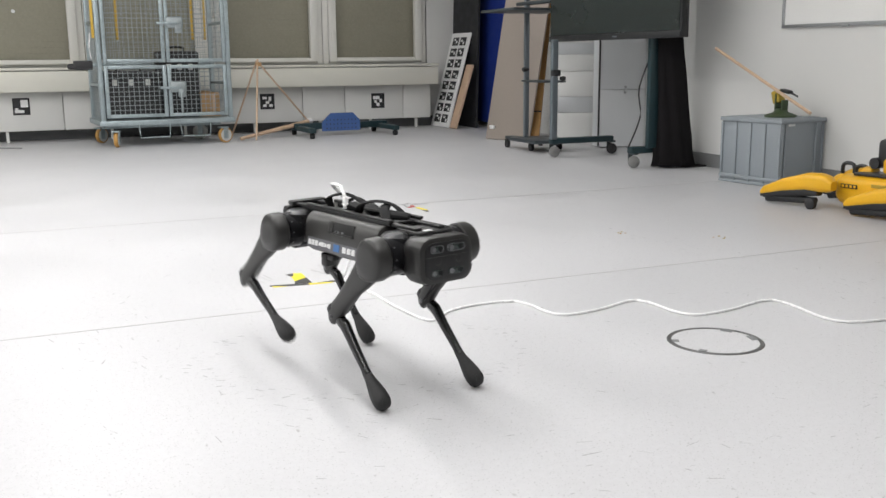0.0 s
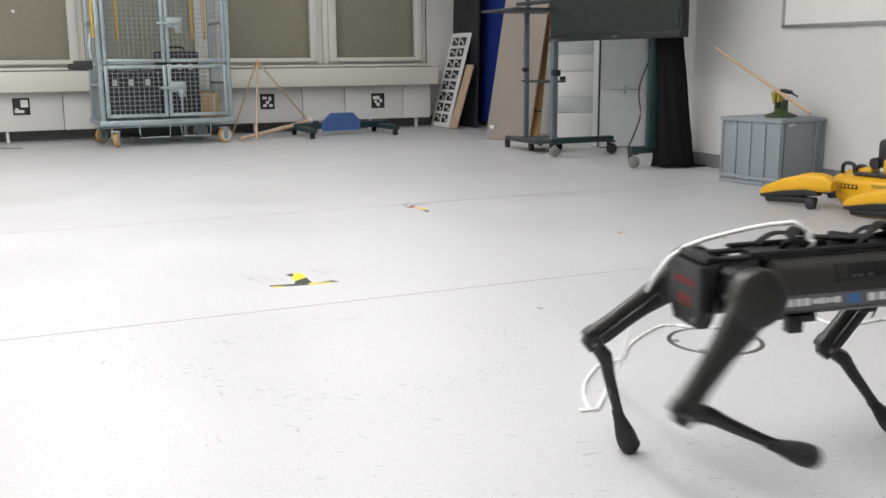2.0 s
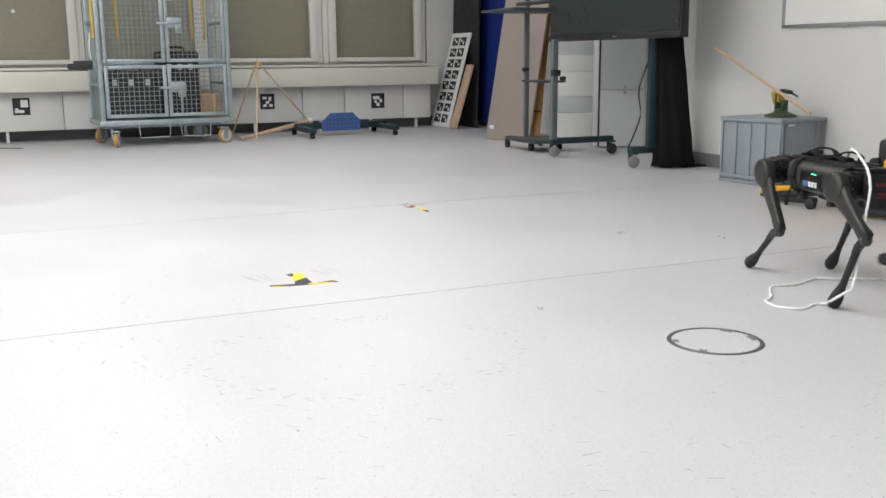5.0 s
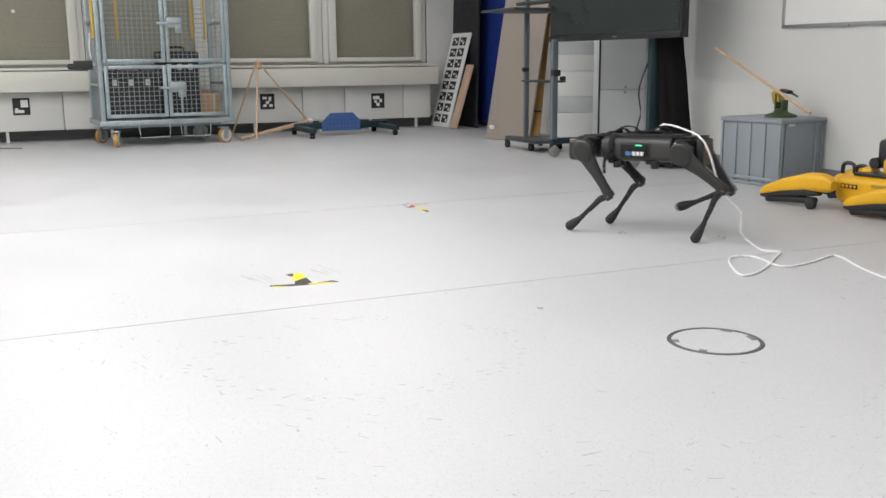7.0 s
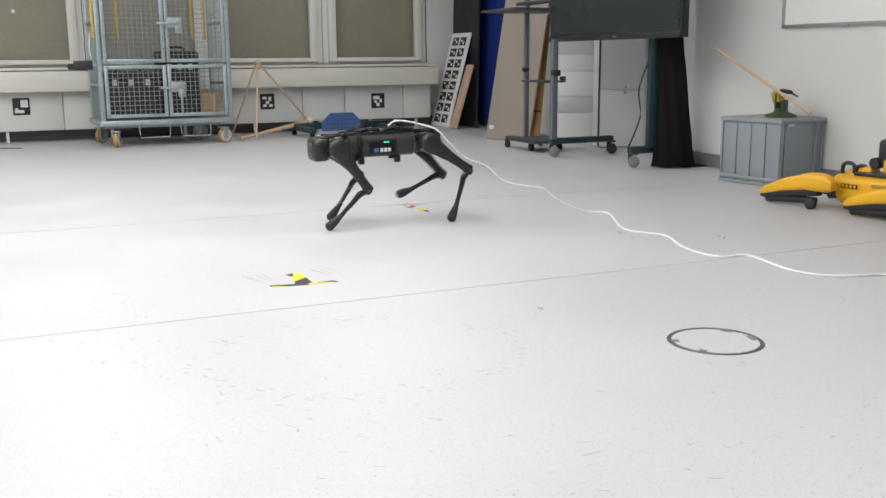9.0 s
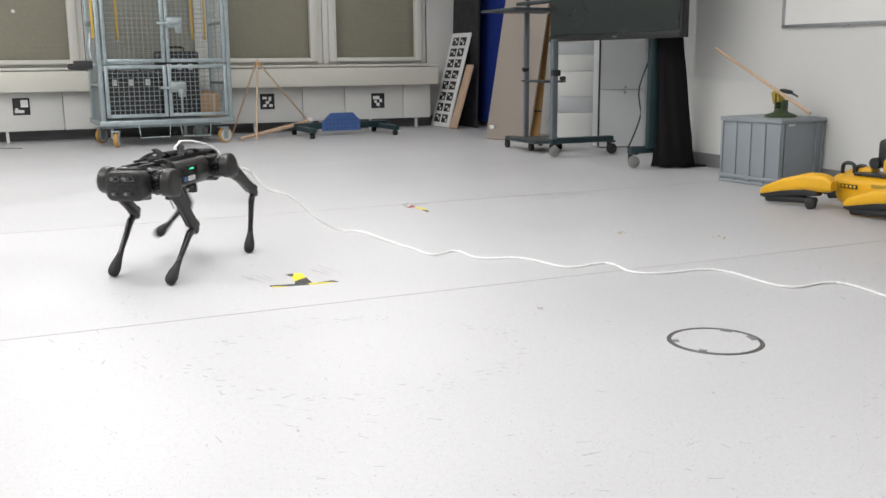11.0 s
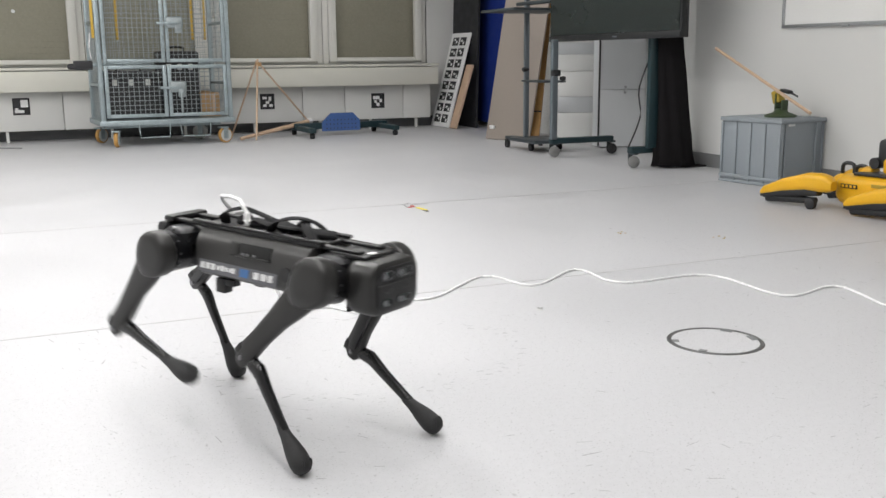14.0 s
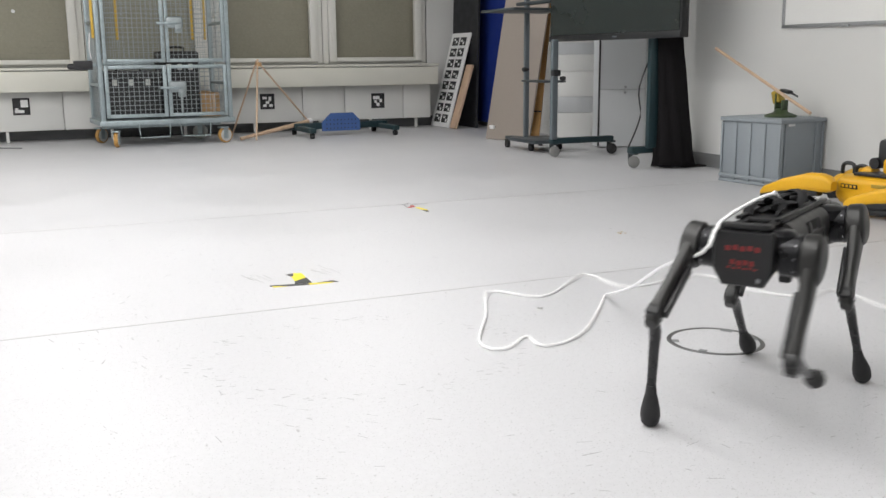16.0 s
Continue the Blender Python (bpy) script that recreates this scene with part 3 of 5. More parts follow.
part("lid_panel", slab(B(), (X / 2, Y / 2, Z + 0.017), (X - 0.05, Y - 0.05, 0.006), 0.002), CRATE, lid)
part("label_strip", slab(B(), (0.09, -0.0055, Z - 0.02), (0.06, 0.002, 0.014)), GREY_DOOR, crate, "pale label strip")

# ---- stick on a swivel mount ----
mount = thing("swivel_mount", "olive and mustard swivel mount holding a pine stick", "mount", pose(4.535, 4.865, 0.435))
part("foot", turned(B(), (0, 0, 0), (0, 0, 1), [(0, 0.10), (0.012, 0.10), (0.022, 0.075), (0.032, 0.048), (0.045, 0.040), (0.055, 0.03)], 20), OLIVE, mount)
part("yoke", slab(B(), (0, 0.030, 0.095), (0.05, 0.014, 0.11), 0.004), OLIVE, mount)
part("yoke", slab(B(), (0, -0.030, 0.075), (0.05, 0.014, 0.07), 0.004), OLIVE, mount)
part("head", slab(B(), (0.01, 0.0, 0.135), (0.06, 0.065, 0.085), 0.012, pose(0, 0, 0, -18, 0, 0)), MUSTARD, mount, "mustard yellow head")
part("clamp", slab(B(), (-0.01, -0.02, 0.172), (0.045, 0.075, 0.022), 0.006, pose(0, 0, 0, 10, 0, 0)), BEZEL, mount)
part("lever", tube(B(), smooth([(0, -0.05, 0.16), (0, -0.10, 0.15), (0, -0.14, 0.135)]), 0.006, 6), RUBBER, mount)
part("stick", rod(B(), (-0.03, 0.631, 0.443), (-0.03, -0.286, 0.038), 0.011, 0.011, 8), PINE, mount, "long pine stick")

# ---- whiteboard ----
wb = thing("whiteboard", "white wall board with a grey aluminium frame", "whiteboard", pose(4.80, 4.05, 1.01))
part("sheet", slab(B(), (-0.012, 0, 0.5), (0.02, 2.18, 0.98), 0.002), WHITE_LAM, wb)
for c, s in (((-0.016, 0, 0.006), (0.03, 2.22, 0.022)), ((-0.016, 0, 0.994), (0.03, 2.22, 0.022)), ((-0.016, 1.1, 0.5), (0.03, 0.02, 0.966)), ((-0.016, -1.1, 0.5), (0.03, 0.02, 0.966))):
    part("frame_bar", slab(B(), c, s, 0.003), ALU, wb)
part("corner_clip", slab(B(), (-0.035, 0.55, -0.004), (0.012, 0.05, 0.014), 0.002), ALU, wb)


# ---- yellow robot lying by the wall ----
yr = thing("yellow_robot", "yellow and black four-legged robot lying folded on the floor", "robot", pose(4.14, 3.90, 0, 0, 0, -84))
bm = B()
loft(bm, [[Vector((x, w * yy, 0.115 + h * zz)) for yy, zz in rounded(1.0, 1.0, 0.28)] for x, w, h in ((0.0, 0.19, 0.12), (0.03, 0.23, 0.16), (0.45, 0.24, 0.165), (0.86, 0.23, 0.16), (0.9, 0.18, 0.11))])
part("body", bm, YELLOW, yr)
part("top_deck", slab(B(), (0.46, 0, 0.203), (0.74, 0.16, 0.014), 0.004), BEZEL, yr)
part("side_vent", slab(B(), (0.10, -0.121, 0.14), (0.10, 0.006, 0.022), 0.002), BEZEL, yr)
for i in range(4):
    part("vent_slot", slab(B(), (0.065 + 0.024 * i, -0.1245, 0.14), (0.014, 0.002, 0.014)), YELLOW, yr)
part("lettering_bar", slab(B(), (0.30, -0.121, 0.155), (0.13, 0.003, 0.018)), MUSTARD, yr)
for x, sy, tip in ((-0.02, -1, -0.42), (-0.06, 1, -0.30), (0.60, -1, 0.15)):
    y = sy * 0.19 if x < 0.2 else -0.2
    bm = B()
    loft(bm, [[Vector((x + (tip - x) * u, y + w * yy, z + h * zz)) for yy, zz in rounded(1, 1, 0.33)]
              for u, w, h, z in ((-0.20, 0.05, 0.05, 0.140), (-0.12, 0.08, 0.090, 0.148), (0.0, 0.09, 0.100, 0.152), (0.2, 0.09, 0.100, 0.148), (0.6, 0.08, 0.080, 0.114), (0.93, 0.07, 0.052, 0.072), (1.0, 0.045, 0.030, 0.060))])
    leg = part("leg", bm, YELLOW, yr, "glossy yellow leg cover")
    bm = B()
    loft(bm, [[Vector((x + (tip - x) * u, y + w * yy, z + h * zz)) for yy, zz in rounded(1, 1, 0.33)]
              for u, w, h, z in ((0.02, 0.05, 0.04, 0.098), (0.2, 0.076, 0.05, 0.094), (0.6, 0.068, 0.05, 0.072), (0.93, 0.06, 0.035, 0.046), (1.0, 0.04, 0.02, 0.042))])
    part("under_cover", bm, BEZEL, leg, "black lower half of the leg cover")
    part("shank", rod(B(), (tip + 0.04, y, 0.032), (x - 0.03, y, 0.05), 0.026, 0.018, 10), BEZEL, leg)
    part("foot_ball", turned(B(), (x - 0.05, y - 0.035, 0.032), (0, 1, 0), [(0, 0.02), (0.008, 0.032), (0.032, 0.032), (0.04, 0.02)], 16), RUBBER, leg)
    part("hip_joint", turned(B(), (x + 0.02, y - 0.035 + 0.03 * sy * -1, 0.135), (0, 1, 0), [(0, 0.024), (0.01, 0.033), (0.06, 0.033), (0.07, 0.024)], 18), BEZEL, leg)
for x, y in ((-0.10, 0.13), (0.04, 0.06)):
    part("carry_handle", tube(B(), smooth([(x - 0.04, y, 0.17), (x - 0.03, y, 0.225), (x + 0.03, y, 0.225), (x + 0.04, y, 0.17)]), 0.011, 8), BEZEL, yr)
part("rear_cap", slab(B(), (0.10, 0.05, 0.205), (0.07, 0.09, 0.06), 0.022), YELLOW, yr)
arm = part("arm", slab(B(), (0.20, 0.04, 0.315), (0.08, 0.07, 0.15), 0.025, pose(0, 0, 0, 0, 0, 0)), BEZEL, yr)
part("elbow", turned(B(), (0.155, -0.005, 0.26), (0, 1, 0), [(0, 0.03), (0.09, 0.03)], 14), BEZEL, arm)
part("arm_cover", slab(B(), (0.24, 0.04, 0.25), (0.08, 0.08, 0.09), 0.02), YELLOW, arm)

# ---- marks on the floor ----
hatch = thing("floor_box", "round floor box lid with a dark metal rim", "floor box", pose(1.838, 2.185, 0))
bm = B()
R0, R1 = 0.127, 0.139
k = 48
rr_ = [[Vector((r * math.cos(2 * math.pi * i / k), r * math.sin(2 * math.pi * i / k), z)) for i in range(k)] for r, z in ((R0, 0.0), (R0, 0.002), (R1, 0.002), (R1 + 0.002, 0.0))]
part("rim", loft(bm, rr_, False), mat("dark_rim", (0.12, 0.12, 0.12), 0.4, 0.5, 0.15), hatch)
part("lid", turned(B(), (0, 0, 0), (0, 0, 1), [(0, R0 - 0.001), (0.0012, R0 - 0.001)], 48), VINYL, hatch)
for a, w in ((34, 0.035), (-14, 0.04), (156, 0.022), (214, 0.022)):
    part("notch", slab(B(), (0.118, 0, 0.0022), (0.02, w, 0.0012), 0, pose(0, 0, 0, 0, 0, a)), BASE, hatch)


def tape_piece(quads):
    tp = thing("floor_tape", "yellow and black striped tape on the floor", "floor tape")
    lo = 0.0004
    for m_, q in quads:
        part("yellow_stripe" if m_ is TAPE_Y else "black_stripe", loft(B(), [[Vector((x, y, lo)) for x, y in q], [Vector((x, y, lo + 0.001)) for x, y in q]]), m_, tp, "", None, 0)


tape_piece([(TAPE_K, [(0.811, 3.462), (0.952, 3.437), (0.950, 3.412), (0.868, 3.425), (0.809, 3.446)]), (TAPE_Y, [(0.816, 3.443), (0.868, 3.424), (0.820, 3.424)])])
tape_piece([(TAPE_Y, [(0.953, 3.436), (1.045, 3.416), (1.030, 3.406), (0.951, 3.413)]), (TAPE_K, [(0.985, 3.431), (1.052, 3.444), (1.063, 3.412), (1.047, 3.4165)])])
tape_piece([(TAPE_K, [(0.915, 3.617), (0.945, 3.628), (0.934, 3.580), (0.924, 3.578)]), (TAPE_Y, [(0.946, 3.628), (0.976, 3.615), (0.972, 3.535), (0.915, 3.490), (0.925, 3.577), (0.935, 3.579)]), (TAPE_K, [(0.973, 3.534), (0.968, 3.441), (0.905, 3.453), (0.915, 3.489)])])
bits = thing("tape_scrap", "scraps of red and yellow tape on the floor", "tape scrap", pose(2.04, 5.0, 0))
part("red_scrap", slab(slab(B(), (-0.02, 0.03, 0.001), (0.05, 0.022, 0.002), 0, pose(0, 0, 0, 0, 0, 30)), (-0.03, 0.03, 0.0012), (0.022, 0.06, 0.0016), 0, pose(0, 0, 0, 0, 0, -20)), RED, bits)
part("yellow_scrap", slab(B(), (-0.01, -0.07, 0.001), (0.022, 0.12, 0.002), 0, pose(0, 0, 0, 0, 0, 4)), TAPE_Y, bits)
part("black_scrap", slab(B(), (-0.012, -0.15, 0.001), (0.02, 0.05, 0.002)), TAPE_K, bits)
for a, l, x, y in ((10, 0.12, 0.05, 0.10), (80, 0.10, -0.05, 0.06), (40, 0.09, -0.02, 0.14)):
    part("line", slab(B(), (0, 0, 0.001), (l, 0.006, 0.0016), 0, pose(x, y, 0, 0, 0, a)), SCUFF, bits)
fluff = thing("dust_ball", "small ball of grey dust on the floor", "dust", pose(1.552, 2.72, 0))
part("ball", tube(B(), smooth([(0, 0, 0.003), (0.006, 0.003, 0.006), (0.003, 0.009, 0.004), (-0.006, 0.012, 0.005), (-0.003, 0.018, 0.003)]), 0.0024, 6), SEAM, fluff)
for x, y in ((2.59, 3.80), (2.93, 3.49)):
    grit = thing("crumbs", "few pale brown crumbs on the floor", "crumbs", pose(x, y, 0))
    for i in range(5):
        part("crumb", slab(B(), (random.uniform(-0.04, 0.04), random.uniform(-0.04, 0.04), 0.0015), (0.009, 0.005, 0.003), 0.001), PINE if i % 2 else MUSTARD, grit)

# scuffs left by the rubber feet, mostly round the turning circle
rs = random.Random(11)
bm = B()


def dash(x, y, a, l, w):
    d, s = Vector((math.cos(a), math.sin(a), 0)) * l / 2, Vector((-math.sin(a), math.cos(a), 0)) * w / 2
    c = Vector((x, y, 0.0006))
    vs = [bm.verts.new(c + p) for p in (-d - s, d - s, d * 0.8 + s, -d * 0.7 + s)]
    bm.faces.new(vs)


for i in range(120):
    a, r = rs.uniform(0, 2 * math.pi), rs.gauss(1.0, 0.05)
    ex, ey = 0.455 * r * math.cos(a), 0.36 * r * math.sin(a)
    dash(0.845 + 0.98 * ex + 0.19 * ey, 2.52 - 0.19 * ex + 0.98 * ey, rs.gauss(-0.35, 0.35), rs.uniform(0.006, 0.026), rs.uniform(0.0014, 0.0042))
for i in range(380):
    x, y = rs.uniform(-0.6, 3.4), rs.uniform(1.2, 5.6)
    dash(x, y, rs.gauss(-0.6, 0.7), rs.uniform(0.004, 0.03), rs.uniform(0.001, 0.003))
for i in range(120):
    a = rs.uniform(0, 2 * math.pi)
    dash(1.5 + 1.25 * math.cos(a) + rs.gauss(0, 0.1), 3.0 + 1.45 * math.sin(a) + rs.gauss(0, 0.1), a + 1.57 + rs.gauss(0, 0.3), rs.uniform(0.01, 0.05), rs.uniform(0.001, 0.0035))
tagged(part("scuff_marks", bm, SCUFF, None, "grey rubber scuffs scattered on the floor", None, 0), kind="stuff")
bm = B()
for x, y in ((0.80, 3.60), (1.07, 3.60)):
    for i in range(8):
        dash(x + (i - 3.5) * 0.011, y + rs.gauss(0, 0.03), 1.75 + rs.gauss(0, 0.04), rs.uniform(0.05, 0.13), rs.uniform(0.002, 0.006))
tagged(part("smudges", bm, SMUDGE, None, "faint grey smudges beside the floor tape", None, 0), kind="stuff")
cl = thing("cord_end", "thin loose cord lying on the floor", "cord", pose(-0.1, 10.25, 0))
part("cord", tube(B(), smooth([(-0.2, 0.2, 0.006), (-0.06, 0.05, 0.006), (0.03, 0.0, 0.006), (0.12, -0.05, 0.006)]), 0.006, 6), BASE, cl)

# ---- the walking robot ----
robot = thing("walking_robot", "anthracite four-legged robot walking on the floor", "robot")
ell = lambda w, h, p, n=28: [(math.copysign(abs(math.cos(2 * math.pi * i / n)) ** p, math.cos(2 * math.pi * i / n)) * w, math.copysign(abs(math.sin(2 * math.pi * i / n)) ** p, math.sin(2 * math.pi * i / n)) * h) for i in range(n)]
bm = B()
loft(bm, [[Vector((x, y, z + 0.003)) for y, z in ell(w, h, 0.62)] for x, w, h in ((-0.172, 0.070, 0.053), (-0.168, 0.078, 0.060), (0.168, 0.078, 0.060), (0.172, 0.070, 0.053))])
trunk = part("trunk", bm, TRUNK, robot, "rounded anthracite trunk")
for x in (-0.178, 0.178):
    part("end_ring", turned(B(), (x - 0.007, 0, 0.002), (1, 0, 0), [(0, 0.05), (0, 0.056), (0.014, 0.056), (0.014, 0.05)], 28), RING, trunk, "machined ring")
for sx in (-1, 1):
    part("hip_block", slab(B(), (sx * 0.235, 0, 0.0), (0.105, 0.10, 0.088), 0.02), SHELL_D, robot)
top = part("top_plate", slab(slab(slab(B(), (0, 0, 0.062), (0.37, 0.10, 0.010), 0.004), (0, 0.034, 0.0615), (0.57, 0.020, 0.0085), 0.003), (0, -0.034, 0.0615), (0.57, 0.020, 0.0085), 0.003), SHELL_D, robot)
for sy in (-1, 1):
    part("rail", slab(B(), (-0.01, sy * 0.044, 0.070), (0.40, 0.014, 0.008), 0.003), SHELL_D, top)
    part("gloss_cover", turned(B(), (-0.235, sy * 0.055, 0.038), (0, 0, 1), [(-0.02, 0.046), (0.006, 0.044), (0.014, 0.034), (0.017, 0.02)], 24), MOTOR, top, "glossy round cover")
    part("gloss_cover", turned(B(), (0.232, sy * 0.055, 0.038), (0, 0, 1), [(-0.02, 0.046), (0.006, 0.044), (0.014, 0.034), (0.017, 0.02)], 24), MOTOR, top, "glossy round cover")
# head with its cameras
bm = B()
loft(bm, [[Vector((x, s * y, s * z - 0.004)) for y, z in rounded(0.160, 0.112, 0.032, 5)] for x, s in ((0.270, 0.80), (0.278, 0.94), (0.292, 1.0), (0.332, 1.0), (0.344, 0.96), (0.348, 0.86))])
head = part("head", bm, SHELL, robot, "rounded box-shaped head")
bm = B()
loft(bm, [[Vector((x, s * y, s * z - 0.004)) for y, z in rounded(0.128, 0.088, 0.022, 5)] for x, s in ((0.343, 1.0), (0.3505, 1.0), (0.351, 0.98))])
part("face_plate", bm, SHELL_D, head)
part("brow", slab(B(), (0.3512, 0, 0.006), (0.002, 0.126, 0.003)), SHELL, head)
for y, z, w in ((0.022, 0.025, 0.046), (-0.033, 0.025, 0.034), (0.022, -0.031, 0.046), (-0.033, -0.031, 0.034)):
    slot = lambda s, x: [Vector((x, y + s * a, z + s * b)) for a, b in rounded(w, 0.016, 0.0075, 4)]
    eye = part("camera_window", loft(B(), [slot(1.0, 0.348), slot(1.0, 0.3525), slot(0.9, 0.353)]), LENS, head, "glass camera window")
    if z > 0:
        bm = B()
        loft(bm, [slot(1.0, 0.3524), slot(1.0, 0.3538), slot(1.13, 0.3538), slot(1.13, 0.3524)], False)
        part("silver_rim", bm, RING, eye, "thin silver rim")
    for dy in (-0.28, 0.28):
        part("lens", turned(B(), (0.3525, y + dy * w, z), (1, 0, 0), [(0, 0.0065), (0.0018, 0.006)], 14), MOTOR if dy > 0 else RING, eye)
for y in (0.030, -0.030):
    part("round_sensor", turned(B(), (0.348, y, -0.003), (1, 0, 0), [(0, 0.011), (0.0035, 0.011), (0.004, 0.009), (0.002, 0.007)], 18), SHELL, head)
part("front_plate", slab(B(), (0.26, 0, 0.053), (0.095, 0.10, 0.012), 0.004), SHELL_D, robot)
part("top_sticker", slab(B(), (0.30, -0.02, 0.0612), (0.014, 0.02, 0.002)), STICK_W, head)
# tail plate
bm = B()
prof = [(-0.062, 0.055), (0.062, 0.055), (0.066, 0.045), (0.066, -0.03), (0.045, -0.066), (-0.045, -0.066), (-0.066, -0.03), (-0.066, 0.045)]
loft(bm, [[Vector((x, s * y, s * z)) for y, z in prof] for x, s in ((-0.278, 0.85), (-0.29, 1.0), (-0.311, 1.0), (-0.318, 0.95))])
tail = part("tail_plate", bm, SHELL_D, robot, "", None, 25)
for z, n0, w in ((0.018, 5, 0.014), (-0.014, 4, 0.012), (-0.026, 6, 0.01)):
    for i in range(n0):
        part("red_mark", slab(B(), (-0.3185, (i - (n0 - 1) / 2) * w * 1.15, z + 0.002 * (i % 2)), (0.001, w * 0.8, 0.011 if z > -0.02 else 0.004)), RED_INK, tail)
part("tail_lens", turned(B(), (-0.317, -0.036, -0.05), (-1, 0, 0), [(0, 0.006), (0.002, 0.005)], 12), RING, tail)
part("tail_handle", slab(B(), (-0.29, 0, 0.064), (0.03, 0.11, 0.014), 0.005), SHELL_D, robot)
# right flank: pocket, sticker strip, loudspeaker
# the pocket's shaded hollow is put in as a near-black slab
flank = part("pocket_shade", slab(B(), (0, 0, 0), (0.122, 0.006, 0.033), 0.0025, pose(0.007, -0.0742, 0.030, -14, 0, 0)), RECESS_SHADE, trunk, "pocket hollow painted as a near-black slab")
part("pocket_step", slab(B(), (-0.046, -0.0035, 0), (0.022, 0.003, 0.027), 0.001, pose(0.007, -0.0742, 0.030, -14, 0, 0)), SHELL, flank)
part("pocket_lip", slab(B(), (0.008, -0.0035, -0.0135), (0.10, 0.003, 0.005), 0.001, pose(0.007, -0.0742, 0.030, -14, 0, 0)), SHELL, flank)
for x in (-0.022, -0.008, 0.012):
    part("socket", slab(B(), (x, -0.0038, -0.008), (0.008, 0.002, 0.005), 0.001, pose(0.007, -0.0742, 0.030, -14, 0, 0)), RING, flank)
part("loudspeaker", turned(B(), (0.112, -0.0772, -0.004), (0, -1, 0), [(0, 0.017), (0.003, 0.017), (0.0034, 0.014)], 20), SHELL_D, trunk)
strip = part("sticker", slab(B(), (-0.036, -0.0735, -0.034), (0.245, 0.003, 0.029), 0, pose(0, 0, 0, -10, 0, 0)), STICK_G, trunk, "grey sticker strip")
for x, w, h, mm in ((-0.145, 0.013, 0.014, STICK_W), (-0.128, 0.012, 0.014, STICK_W), (-0.111, 0.013, 0.014, STICK_W), (-0.093, 0.010, 0.009, STICK_W), (-0.080, 0.010, 0.012, STICK_W),
                    (-0.067, 0.008, 0.009, STICK_W), (-0.056, 0.006, 0.009, STICK_W), (-0.046, 0.010, 0.012, STICK_W), (-0.012, 0.026, 0.018, STICK_B), (0.025, 0.016, 0.015, STICK_W), (0.047, 0.016, 0.015, STICK_W), (0.067, 0.014, 0.015, STICK_W)):
    part("bar", slab(B(), (x, -0.0752, -0.034), (w, 0.002, h), 0, pose(0, 0, 0, -10, 0, 0)), mm, strip)
# left flank: battery bay with a green light
bay = part("battery_bay", slab(B(), (0.0, 0.0765, -0.002), (0.150, 0.005, 0.070), 0.003), SHELL_D, trunk)
part("battery", slab(B(), (0.004, 0.0795, -0.004), (0.132, 0.004, 0.058), 0.003), MOTOR, bay)
part("status_light", slab(B(), (-0.018, 0.0822, 0.020), (0.030, 0.0015, 0.004)), LED, bay, "green status light")
for x, w, mm in ((0.034, 0.026, STICK_B), (0.006, 0.015, STICK_W), (-0.014, 0.015, STICK_W), (-0.034, 0.013, STICK_W)):
    part("bar", slab(B(), (x, 0.0822, -0.018), (w, 0.0015, 0.019)), mm, bay)
# belly blocks
for x, y in ((-0.115, -0.045), (-0.085, 0.045), (0.105, 0.045), (0.12, -0.045)):
    part("belly_block", slab(slab(B(), (x, y, -0.070), (0.030, 0.026, 0.036), 0.004), (x + 0.028, y, -0.060), (0.03, 0.022, 0.016), 0.003), SHELL_D, trunk)
part("dangling_strap", tube(B(), smooth([(0.16, 0.06, -0.04), (0.158, 0.075, -0.08), (0.15, 0.085, -0.115)]), 0.007, 6, 0.3), STRAP, robot)
part("belly_strap", tube(B(), smooth([(0.12, 0.03, 0.076), (0.12, 0.075, 0.052), (0.12, 0.086, 0.0), (0.12, 0.075, -0.050), (0.12, 0.0, -0.066)]), 0.014, 6, 0.22), STRAP, robot)
# webbing and straps on the back
for pts in ([(-0.13, -0.02, 0.08), (-0.12, -0.03, 0.115), (-0.09, 0.0, 0.128), (-0.06, 0.02, 0.11), (-0.02, 0.03, 0.085)],
            [(-0.10, 0.03, 0.08), (-0.05, 0.0, 0.10), (0.02, -0.02, 0.096), (0.08, 0.01, 0.088)],
            [(0.02, -0.03, 0.08), (0.05, -0.035, 0.118), (0.085, -0.01, 0.128), (0.11, 0.02, 0.112), (0.14, 0.03, 0.08)],
            [(0.05, 0.03, 0.08), (0.075, 0.02, 0.11), (0.12, -0.02, 0.108), (0.16, -0.04, 0.08)],
            [(-0.15, 0.04, 0.078), (-0.11, 0.045, 0.104), (-0.05, 0.035, 0.098), (0.0, 0.045, 0.08)]):
    part("strap", tube(B(), smooth([(x, y, 0.070 + (z - 0.08) * 0.74) for x, y, z in pts]), 0.012, 6, 0.3), STRAP, robot)
for x, y, a in ((-0.06, 0.0, 20), (0.03, 0.01, -15), (0.14, 0.0, 40)):
    part("strap_roll", slab(B(), (0, 0, 0), (0.075, 0.032, 0.014), 0.006, pose(x, y, 0.076, 12, 7, a)), STRAP, robot)
plug = part("plug", slab(slab(B(), (-0.068, -0.012, 0.076), (0.018, 0.016, 0.014), 0.002), (-0.069, -0.012, 0.089), (0.013, 0.012, 0.022), 0.003), CABLE, robot, "white cable plug")
LINK = {}


